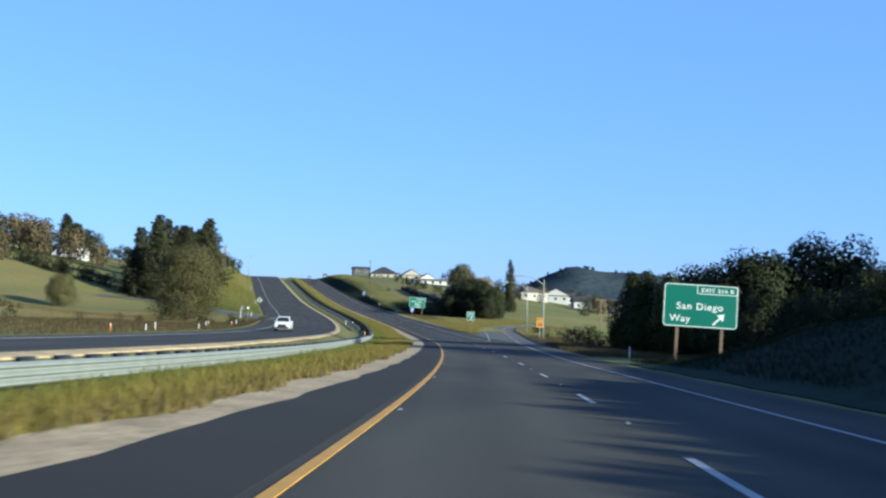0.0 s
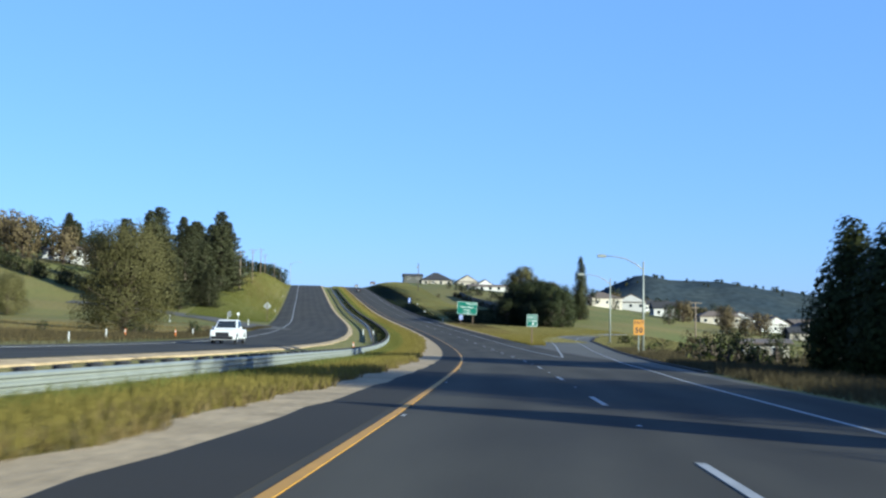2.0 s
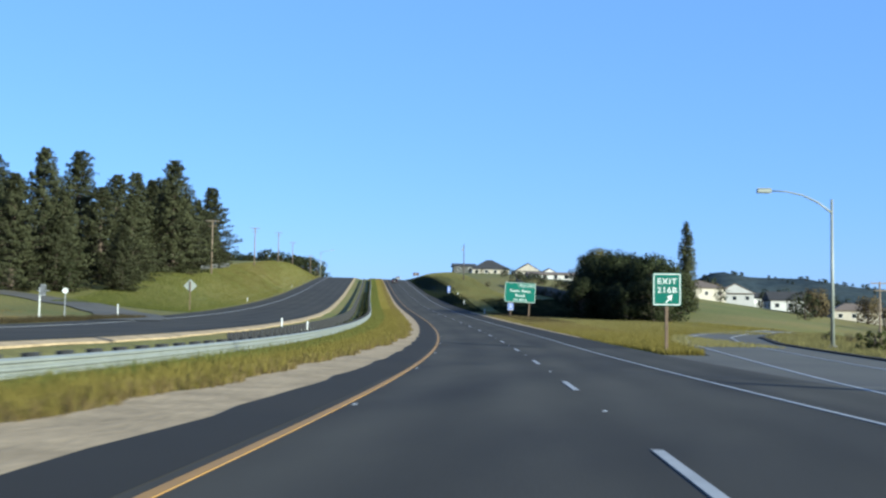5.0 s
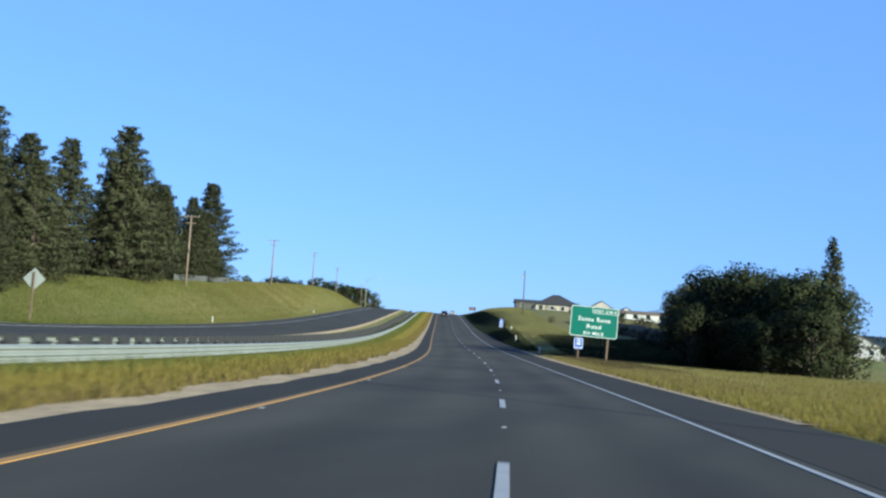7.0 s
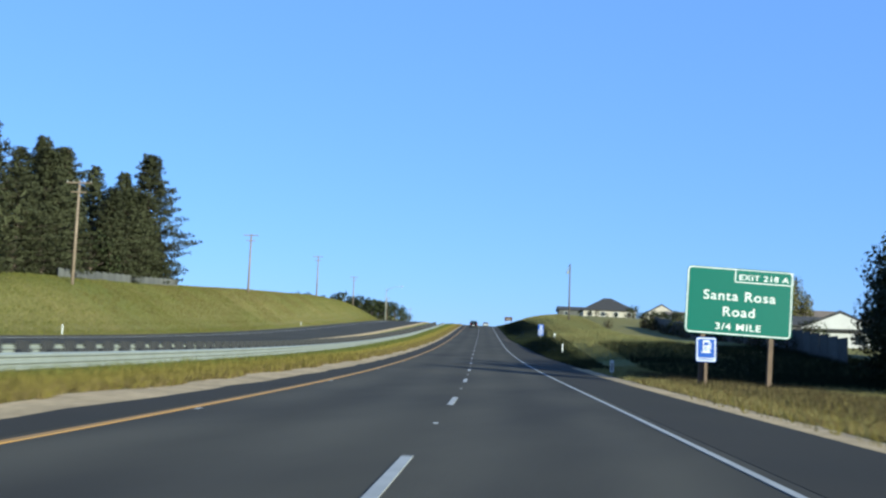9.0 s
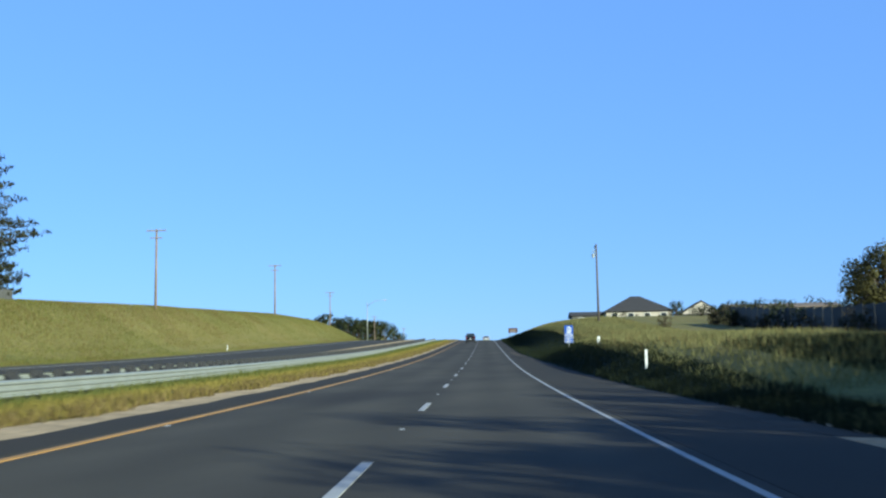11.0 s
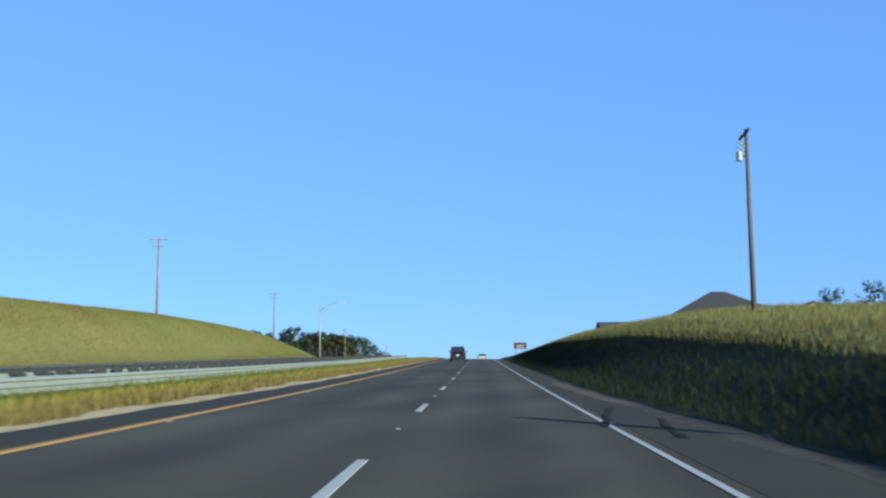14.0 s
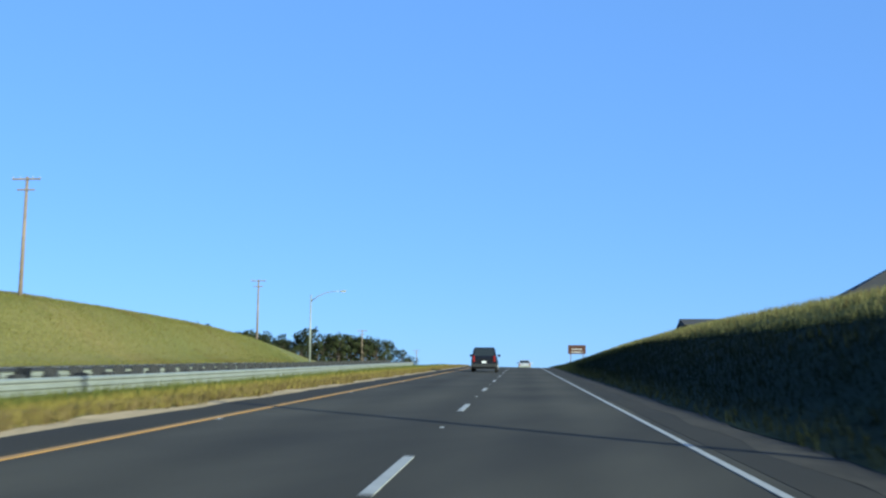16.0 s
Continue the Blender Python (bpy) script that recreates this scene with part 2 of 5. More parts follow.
GRADE = ((-200, -2.1), (-75, -2.09), (-50, -2.09), (-25, -2.09), (0, -2.03), (25, -1.41), (50, -1.03), (75, -0.88), (100, -0.82), (125, -0.65), (150, -0.19), (175, 0.57), (200, 1.45), (225, 2.19), (250, 2.7), (275, 3.13), (300, 3.62), (325, 4.15), (350, 4.65), (375, 5.15), (400, 5.64), (425, 6.03), (450, 6.33), (475, 6.52), (600, 6.52), (700, -0.5), (1800, -1))


def smooth_table(table, at):
    xs, ys = np.array(table, float).T
    k = np.interp(at, xs, ys)
    w = np.hanning(31)
    return np.convolve(np.pad(k, 15, "edge"), w / w.sum(), "valid")


RS = np.arange(-200.0, 1800.0, 1.0)
RH = np.radians(smooth_table(HEADING, RS))
RX, RY = np.cumsum(np.sin(RH)), np.cumsum(np.cos(RH))
RZ = np.cumsum(smooth_table(GRADE, RS) / 100)
i0 = int(np.argmin(abs(RS)))
RX, RY, RZ = RX - RX[i0] + 2.17, RY - RY[i0] + -0.00, RZ - RZ[i0] + -1.104
dip = np.clip((150 - RS) / 90, 0, 1)
RZ = RZ - 0.12 * dip * dip * (3 - 2 * dip)


def plan(s, lat):
    """World x, y of a point by its distance along the lane line and its offset to the right."""
    s, lat = np.asarray(s, float), np.asarray(lat, float)
    h = np.interp(s, RS, RH)
    near, far = np.clip(lat, -150, 150), lat - np.clip(lat, -150, 150)
    a = radians(-7)
    x = np.interp(s, RS, RX) + near * np.cos(h) + far * math.cos(a)
    y = np.interp(s, RS, RY) - near * np.sin(h) - far * math.sin(a)
    over = s - np.clip(s, RS[0], RS[-1])
    return x + over * np.sin(h), y + over * np.cos(h)


def road_z(s):
    return np.interp(s, RS, RZ)


def cross_fall(s):
    """Cross slope of the carriageway, which falls to the right."""
    return table(s, (20, -0.032), (60, -0.032), (130, -0.006), (230, -0.014), (300, -0.024), (400, -0.042), (490, -0.032), (600, -0.02))


def smoothstep(a, b, x):
    t = np.clip((np.asarray(x, float) - a) / (b - a), 0, 1)
    return t * t * (3 - 2 * t)


def table(s, *rows):
    xs, ys = np.array(rows, float).T
    return np.interp(s, xs, ys)


def ramp_edge(s):
    """Outer edge of the pavement on the right: shoulder, then the exit ramp that leaves."""
    return table(s, (-200, 6.1), (70, 6.1), (100, 6.7), (130, 8.1), (150, 9.9), (176, 12.4), (223, 17.8), (240, 21.5), (255, 27.5), (268, 37.0), (278, 51.0), (286, 70.0))


def shoulder_edge(s):
    """Outer edge of the pavement beyond the ramp; the shoulder narrows along the bank."""
    return table(s, (345, 6.3), (380, 5.85), (407, 5.65), (430, 5.15), (445, 4.75), (456, 4.5), (640, 4.5))


def ramp_inner(s):
    """Inner edge of the ramp: the paved gore reaches the road, then grass parts them."""
    return np.where(np.asarray(s, float) < 200, 6.15, ramp_edge(s) - 6.8)


def opp_left(s):
    return -29.5 + 0 * np.asarray(s, float)


def bumps(x, y, size):
    out = np.zeros_like(x)
    for k, (u, v, p) in enumerate(((1.0, 0.3, 0.4), (-0.5, 1.1, 1.7), (0.7, -0.8, 2.9), (1.7, 1.3, 0.9), (-1.9, 0.8, 4.2))):
        out = out + np.sin((x * u + y * v) / size * 6.28 + p) / (1 + 0.5 * k)
    return out / 3


def ground_z(s, lat):
    """Height of the land by plan coordinates: cuttings, banks, the median, the hill on the left, the valley on the right."""
    s, lat = np.broadcast_arrays(np.asarray(s, float), np.asarray(lat, float))
    base = road_z(s)
    # carriageway with its cross fall
    cross = cross_fall(s)
    z = base + cross * np.clip(lat, -7, 7)
    # median: shallow swale, then the opposite carriageway
    med = table(lat.ravel(), (-60, 0.5), (-16.0, 0.5), (-15.4, 0.42), (-14.2, 0.1), (-13, -0.15), (-10, -0.12), (-7, 0.0)).reshape(lat.shape)
    med = med - 7 * cross * smoothstep(-14.5, -7.0, lat)
    z = np.where(lat < -7, base + med, z)
    # hill on the left
    top = table(s, (-400, 2.0), (100, 0.4), (225, 0.15), (270, 0.35), (300, 1.4), (345, 4.5), (380, 5.3), (475, 6.1), (570, 6.2), (640, 5.3), (700, 4.6), (770, 5.8), (840, 13.0), (1000, 17.0), (1300, 12.0), (1800, 4.0))
    rise = smoothstep(-30.5, -44, lat)
    z = z + np.where(lat < -30, top * rise, 0)
    far_left = np.clip(-lat - 47, 0, None)
    z = z + np.where(lat < -47, np.minimum(far_left, 80) * table(s, (-400, 0.03), (150, 0.02), (260, 0.03), (320, 0.12), (440, 0.16), (500, 0.0), (1800, -0.02)), 0)
    z = z + np.where(lat < -31, 3.5 * np.exp(-((s - 150) / 60) ** 2 - ((lat + 88) / 34) ** 2), 0)
    # right: bank at the start, open ground by the ramp, long bank further on
    edge = ramp_edge(s)
    out = np.clip(lat - np.where(s < 330, np.minimum(edge, 40), shoulder_edge(s)) - table(s, (60, 0.6), (340, 0.8), (380, 0.15)), 0, None)
    up = table(s, (-400, 3.6), (34, 3.5), (55, 2.6), (72, 0.3), (90, -0.4), (300, -0.5), (335, 0.0), (365, 1.3), (385, 1.8), (410, 1.8), (430, 2.1), (445, 2.5), (460, 3.0), (475, 3.5), (490, 3.85), (560, 3.8), (640, 2.4), (720, 0.5), (1800, 0))
    width = table(s, (-400, 9.0), (60, 9.0), (100, 12.0), (300, 12.0), (340, 9.0), (470, 6.6), (1800, 7.0))
    u = np.clip(out / width, 0, 1)
    grow = 6.3 - shoulder_edge(s)
    rounded = np.interp((out - 0.5) / (8.9 + grow), (0, 0.15, 0.5, 0.8, 1.0, 1.4), (0, 0.12, 0.57, 0.91, 1.0, 1.1))
    convex = np.interp((out - 0.4) / 6.3, (0, 0.12, 0.3, 0.56, 0.7, 0.85, 1.4), (0, 0.17, 0.46, 0.86, 0.95, 0.99, 1.08))
    late = smoothstep(405, 445, s)
    rounded = rounded * late + convex * (1 - late)
    px, py = plan(s, lat)
    lumps = 0.06 * bumps(px, py, 6.5) * np.sin(np.pi * np.clip((out - 1.6) / 9, 0, 1))
    z = z + np.where(lat > 0, np.where(s > 345, up * rounded + lumps * smoothstep(345, 380, s), up * smoothstep(0, 1, u)), 0)
    # valley floor to the right keeps its own level
    blend = smoothstep(30, 70, lat)
    valley = np.maximum(table(s, (300, -7.5), (360, -3.2)), table(s, (-400, 1), (100, -3.5), (150, -6.5), (290, -6.5), (315, -2.4), (340, 1.0), (380, 4.5), (430, 9.0), (470, 11.5), (560, 18.0), (620, 20.0), (900, 22.0), (1800, 8.0)) - 0.13 * np.clip(lat - 58, 0, 130))
    z = np.where(lat > 30, z * (1 - blend) + valley * blend, z)
    x, y = plan(s, lat)
    rough = smoothstep(8, 40, np.where(lat > 0, lat - np.minimum(edge, 60), -lat - 29))
    z = z + rough * 0.35 * bumps(x, y, 34)
    # far land levels out towards the horizon
    flat = smoothstep(500, 1800, np.maximum(abs(lat), np.abs(s - 300) - 500))
    z = z * (1 - flat) + 2.0 * flat
    # distant wooded ridge on the right
    return z


def place(s, lat, dz=0.0, turn=0.0):
    """Pose on the ground, facing along the road."""
    x, y = plan(s, lat)
    h = float(np.interp(s, RS, RH))
    return pose(float(x), float(y), float(ground_z(s, lat)) + dz, 0, 0, -math.degrees(h) + turn)


# ---- line of the guardrail in the median ----
def rail_lat(s):
    return table(s, (0, -10.4), (120, -10.8), (170, -10.9), (235, -10.4), (300, -10.1), (540, -9.8))


def rail_z(s):
    """Foot of the near rail: its top runs level with the road rather than with the swale."""
    return road_z(s) + table(s, (20, -0.03), (60, -0.1), (110, -0.13), (135, -0.2), (171, -0.24), (231, -0.1), (298, -0.04), (400, 0.06), (500, -0.06))


def back_rail_lat(s):
    return rail_lat(s) - table(s, (190, 1.2), (225, 2.1), (640, 2.1))


def back_rail_z(s):
    return road_z(s) + table(s, (190, -0.22), (237, -0.12), (290, 0.0), (400, 0.0), (500, -0.04))


# ---- building helpers ----
def thing(name, m, label, category, group="", kind=""):
    ob = new(name)
    ob.empty_display_size = 0.2
    ob.matrix_world = m
    return tagged(ob, label, category, group, kind)


def mesh_from(name, bm, mat, smooth=False):
    me = bpy.data.meshes.new(name)
    bm.to_mesh(me)
    bm.free()
    me.materials.append(mat)
    if smooth:
        me.polygons.foreach_set("use_smooth", [True] * len(me.polygons))
    return me


def part(name, bm, mat, parent, label="", smooth=False):
    ob = new(name, mesh_from(name, bm, mat, smooth))
    ob.parent = parent
    if label:
        ob["label"] = label
    return ob


def raw(name, verts, faces, mat, smooth=False, normals=None):
    me = bpy.data.meshes.new(name)
    me.from_pydata([tuple(v) for v in verts], [], faces)
    me.materials.append(mat)
    if smooth or normals is not None:
        me.polygons.foreach_set("use_smooth", [True] * len(me.polygons))
    if normals is not None:
        me.normals_split_custom_set_from_vertices(np.asarray(normals, float).tolist())
    return me


def box(bm, x0, y0, z0, x1, y1, z1, bevel=0.0):
    vs = bmesh.ops.create_cube(bm, size=1.0)["verts"]
    for v in vs:
        v.co = Vector(((x0 + x1) / 2 + v.co.x * (x1 - x0), (y0 + y1) / 2 + v.co.y * (y1 - y0), (z0 + z1) / 2 + v.co.z * (z1 - z0)))
    if bevel:
        es = {e for v in vs for e in v.link_edges}
        bmesh.ops.bevel(bm, geom=list(es), offset=bevel, segments=2, affect="EDGES", profile=0.5)
    return bm


def boxed(*a, bevel=0.0):
    return box(bmesh.new(), *a, bevel=bevel)


def tube(bm, points, radii, sides=8, cap=True):
    """A tapered tube along points."""
    rings = []
    pts = [Vector(p) for p in points]
    for i, p in enumerate(pts):
        d = (pts[min(i + 1, len(pts) - 1)] - pts[max(i - 1, 0)]).normalized()
        u = d.orthogonal().normalized() if i == 0 else (u_prev - d * u_prev.dot(d)).normalized()
        u_prev = u
        v = d.cross(u)
        rings.append([bm.verts.new(p + (u * math.cos(a) + v * math.sin(a)) * radii[i]) for a in [k * 2 * math.pi / sides for k in range(sides)]])
    for a, b in zip(rings, rings[1:]):
        for k in range(sides):
            bm.faces.new((a[k], a[(k + 1) % sides], b[(k + 1) % sides], b[k]))
    if cap:
        bm.faces.new(rings[0][::-1])
        bm.faces.new(rings[-1])
    return bm


def tubed(points, radii, sides=8):
    return tube(bmesh.new(), points, radii, sides)


def strip(name, s_list, lat_pairs, lift, mat, z_of=None, cols=5):
    """A sheet that follows the road between two offsets, with a little thickness at its edges."""
    s = np.asarray(s_list, float)
    a, b = (np.broadcast_to(np.asarray(q(s) if callable(q) else q, float), s.shape) for q in lat_pairs)
    verts, faces = [], []
    for k in range(cols):
        lat = a + (b - a) * k / (cols - 1)
        x, y = plan(s, lat)
        z = (z_of(s, lat) if z_of else ground_z(s, lat)) + lift
        verts += list(zip(x.tolist(), y.tolist(), np.asarray(z).tolist()))
    n = len(s)
    across = []
    for k in range(cols):
        across += (a + (b - a) * k / (cols - 1)).tolist()
    across += a.tolist() + b.tolist()
    for k in range(cols - 1):
        for i in range(n - 1):
            faces.append((k * n + i, (k + 1) * n + i, (k + 1) * n + i + 1, k * n + i + 1))
    # skirts
    m = len(verts)
    for k, off in ((0, 0), ((cols - 1) * n, n)):
        verts += [(v[0], v[1], v[2] - 0.07) for v in verts[k:k + n]]
        for i in range(n - 1):
            q = (k + i, k + i + 1, m + off + i + 1, m + off + i)
            faces.append(q if k == 0 else q[::-1])
    me = raw(name, verts, faces, mat)
    me.attributes.new("across", "FLOAT", "POINT").data.foreach_set("value", across)
    return me


def paved_edge(s):
    """Inner edge of the carriageway, where the asphalt ends in gravel."""
    s = np.asarray(s, float)
    return table(s, (0, -5.6), (55, -5.15), (115, -4.95), (220, -4.93), (310, -4.75), (640, -4.8)) + 0.05 * np.sin(s * 0.71) + 0.04 * np.sin(s * 1.9 + 1)


def gravel_edge(s):
    """Outer edge of the gravel beside the median, ragged where grass grows in."""
    s = np.asarray(s, float)
    return table(s, (0, -6.5), (57, -6.15), (120, -6.2), (150, -6.7), (190, -6.5), (222, -5.7), (285, -6.0), (330, -5.75), (400, -5.4), (640, -5.35)) + 0.14 * np.sin(s * 0.9) + 0.1 * np.sin(s * 0.37 + 1) + 0.06 * np.sin(s * 2.7)


# ---- ground ----
def ground_grid():
    s = np.concatenate([[-3200, -2200, -1500, -1000, -700, -500, -380, -300], np.arange(-240, 760, 5.0), np.arange(760, 1800, 40.0), [1900, 2200, 2700, 3400, 4200]])
    lat = np.concatenate([[-3600, -2400, -1600, -1000, -650, -420, -300, -220, -170], np.arange(-140, -52, 8.0), np.arange(-52, -29, 2.0),
                          [-29.4, -16.2, -15, -14, -13, -12, -11, -10, -9, -8, -7, -6.4, -5.8, -5.2, -4.7], [-3, 0, 3, 4.6, 4.9, 5.2, 5.5, 5.8, 6.1, 6.4, 6.7, 7.0, 7.6, 8.3, 9.1, 10, 11, 12, 13, 14, 15, 16.5, 18, 20, 22, 25, 28, 32, 36, 40, 46, 54, 64, 78, 100, 130, 170, 220, 300, 420, 650, 1000, 1600, 2400, 3600]])
    S, L = np.meshgrid(s, lat, indexing="ij")
    x, y = plan(S, L)
    z = ground_z(S, L)
    paved = ((L > -4.95) & (L < np.where(S < 200, ramp_edge(S), shoulder_edge(S)) + 0.05) & (abs(S) < 900)) | ((S > 195) & (S < 292) & (L > ramp_edge(S) - 8.5) & (L < ramp_edge(S) + 1.5)) | ((L > -29.45) & (L < -15.9))
    z = z - np.where(paved, 0.12, 0.0)
    verts = np.stack([x, y, z], -1).reshape(-1, 3).tolist()
    n = len(lat)
    faces = [(i * n + j, i * n + j + 1, (i + 1) * n + j + 1, (i + 1) * n + j) for i in range(len(s) - 1) for j in range(n - 1)]
    faces = [f[::-1] for f in faces]
    return tagged(new("ground", raw("ground", verts, faces, M["grass"], True)), "green and straw-coloured spring grassland with banks", "ground", kind="structure")


ground_grid()
SEG = np.arange(-200, 1400, 4.0)


def carriage_z(s, lat):
    return road_z(s) + cross_fall(s) * np.asarray(lat, float)


def opposite_z(s, lat):
    return road_z(s) + 0.5 + 0 * np.asarray(lat, float)


road = tagged(new("road", strip("road", np.arange(-200, 1400, 2.0), (paved_edge, shoulder_edge), 0.03, M["asphalt"], carriage_z)), "dark grey asphalt carriageway with two lanes and shoulders", "road", kind="structure")
opposite = tagged(new("road_opposite", strip("road_opposite", SEG, (opp_left, -16.0), 0.03, M["asphalt"], opposite_z)), "dark asphalt carriageway beyond the grassy median", "road", kind="structure")
RAMP = np.concatenate([np.arange(72, 240, 4.0), np.arange(240, 286.1, 1.5)])
ramp = tagged(new("exit_ramp", strip("exit_ramp", np.sort(np.append(RAMP, (199.9, 200.1))), (ramp_inner, ramp_edge), 0.026, M["asphalt_old"])), "lighter grey asphalt exit ramp curving off the road", "road", kind="structure")
for name, lats, label in (("gravel_shoulder_inner", (gravel_edge, lambda s: paved_edge(s) + 0.08), "pale gravel strip beside the yellow line shoulder"), ("gravel_shoulder_opposite", (-15.95, lambda s: -15.3 + 0.03 * np.sin(s * 0.7) + 0.05 * np.sin(s * 0.23)), "pale gravel strip along the opposite carriageway")):
    tagged(new(name, strip(name, np.arange(-200, 1200, 1.6), lats, 0.015, M["gravel"])), label, "gravel", kind="structure")
tagged(new("gravel_shoulder_right", strip("gravel_shoulder_right", np.arange(232, 366, 2.0), (lambda s: shoulder_edge(s) - 0.05, lambda s: shoulder_edge(s) + 0.85 + 0.08 * np.sin(s * 0.9)), 0.03, M["gravel"])), "narrow pale gravel strip along the outer shoulder", "gravel", kind="structure")


# dirt strip, kept dark in colour for the shadow of the bank
tagged(new("dirt_toe", strip("dirt_toe", np.arange(340, 640, 2.0), (lambda s: shoulder_edge(s) - 0.1 - 0.12 * np.sin(s * 0.9), lambda s: shoulder_edge(s) + 0.75 + 0.12 * np.sin(s * 0.6) + 0.1 * np.sin(s * 1.7)), 0.036, M["toe"], lambda s, l: np.maximum(carriage_z(s, l) - 0.02, ground_z(s, l)))), "bare dirt at the bank foot, shade darkened into its colour", "dirt", kind="structure")
# two turf sheets that colour in the shade on the bank faces
tagged(new("bank_turf", strip("bank_turf", np.arange(352, 640, 2.5), (lambda s: shoulder_edge(s) + 0.6 + 0.1 * np.sin(s * 0.6), lambda s: table(s, (352, 8.6), (415, 9.6), (450, 11.2)) + 0.5 * np.sin(s * 0.23) + 0.3 * np.sin(s * 0.71)), 0.05, M["turf"], cols=16)), "green turf on the lower bank face, its shade in the colour", "grass", kind="structure")
tagged(new("start_bank_turf", strip("start_bank_turf", np.arange(-30, 70, 2.5), (lambda s: 6.9 + 0.1 * np.sin(s * 0.6), lambda s: 19 + 0.5 * np.sin(s * 0.23)), 0.05, M["turf"], cols=16)), "green turf on the bank beside the shoulder, coloured as in shade", "grass", kind="structure")
tagged(new("shoulder_inner", strip("shoulder_inner", np.arange(-200, 1400, 2.0), (lambda s: paved_edge(s) + 0.02, -3.85), 0.034, M["shoulder"], carriage_z)), "darker brownish asphalt strip beside the yellow line", "road", kind="structure")
tagged(new("shoulder_outer", strip("shoulder_outer", np.arange(208, 1400, 4.0), (3.75, lambda s: shoulder_edge(s) - 0.02), 0.034, M["shoulder"], carriage_z)), "darker asphalt shoulder outside the white line", "road", kind="structure")


# side road that joins the opposite carriageway across the field, and the dirt lip beside the ramp
def side_road(s):
    return table(s, (60, -70), (120, -50), (170, -41), (215, -35), (250, -30.5), (275, -27))


def ribbon(name, points, half, lift, mat):
    """A road along bends of its own, by plan points."""
    p = np.array(points, float)
    u = np.linspace(0, len(p) - 1, 70)
    c = np.stack([np.convolve(np.pad(np.interp(u, np.arange(len(p)), p[:, k]), 5, "edge"), np.hanning(13)[1:-1] / np.hanning(13).sum(), "valid") for k in (0, 1)], 1)
    d = np.gradient(c, axis=0)
    d /= np.linalg.norm(d, axis=1)[:, None]
    verts, faces, n = [], [], 5
    for q, e in zip(c, d):
        for k in np.linspace(-half, half, n):
            s, l = q[0] - e[1] * k, q[1] + e[0] * k
            x, y = plan(s, l)
            verts.append((float(x), float(y), float(ground_z(s, l)) + lift))
    for a in range(len(c) - 1):
        for b in range(n - 1):
            faces.append((a * n + b, a * n + b + 1, (a + 1) * n + b + 1, (a + 1) * n + b))
    return raw(name, verts, faces, mat)


tagged(new("side_road", ribbon("side_road", ((236, -27), (250, -29.5), (264, -33), (279, -39.5), (290, -48), (296, -58), (297, -70)), 3.0, 0.09, M["asphalt_old"])), "narrow grey side road joining the opposite carriageway", "road", kind="structure")
tagged(new("ramp_lip", strip("ramp_lip", np.arange(112, 262, 1.0), (lambda s: ramp_edge(s) - 0.05, lambda s: ramp_edge(s) + 0.32 + 0.08 * np.sin(s * 1.3)), 0.10, M["toe"])), "dark dirt lip along the outer edge of the ramp", "dirt", kind="structure")


# ---- markings ----
def line(name, s0, s1, lat, width, mat, label, zf=carriage_z, step=3.0, lift=0.04):
    s = np.arange(s0, s1 + 0.01, step)
    f = lat if callable(lat) else (lambda q, v=lat: v + 0 * q)
    return tagged(new(name, strip(name, s, (lambda q: f(q) - width / 2, lambda q: f(q) + width / 2), lift, mat, zf)), label, "road marking", kind="structure")


line("yellow_line", -190, 152, -3.66, 0.12, M["yellow_paint"], "solid orange-yellow median edge line")
line("yellow_line_worn", 152, 1300, -3.66, 0.11, M["faded_yellow"], "worn pale yellow median edge line")
line("white_edge_line", 144, 1300, lambda s: table(s, (150, 3.5), (200, 3.38), (225, 3.5), (640, 3.5)) + 0 * s, 0.105, M["white_paint"], "solid white shoulder edge line")
line("ramp_left_line", 144, 285, lambda s: ramp_edge(s) - 5.75, 0.13, M["white_paint"], "white line along the inner side of the exit ramp", ground_z, lift=0.04)
line("ramp_right_line", -190, 285, lambda s: ramp_edge(s) - table(s, (60, 2.55), (110, 2.3)), 0.105, M["white_paint"], "white outer edge line of the exit ramp", lambda s, l: np.where(s < 80, carriage_z(s, l), ground_z(s, l)), lift=0.04)
line("opposite_white_line", -190, 1300, -26.2, 0.16, M["white_paint"], "white edge line of the opposite carriageway", opposite_z)


def dash_mesh(s0, lat, zf):
    return strip("lane_dash", np.linspace(s0, s0 + 3.66, 3), (lat - 0.058, lat + 0.058), 0.04, M["white_paint"], zf)


DASH0 = 9.3
for k in range(-8, 60):
    tagged(new("lane_dash", dash_mesh(DASH0 + 14.63 * k, 0.0, carriage_z)), "worn white lane dash on asphalt", "road marking", "lane dashes", "structure")


# ---- raised reflectors between the dashes ----
def reflector():
    bm = bmesh.new()
    box(bm, -0.04, -0.04, 0, 0.04, 0.04, 0.018)
    for v in bm.verts:
        if v.co.z > 0.01:
            v.co.x, v.co.y = v.co.x * 0.7, v.co.y * 0.55
    return mesh_from_bm("road_reflector", bm)


def mesh_from_bm(name, bm):
    me = bpy.data.meshes.new(name)
    bm.to_mesh(me)
    bm.free()
    me.materials.append(M["alu"])
    return me


stud = reflector()
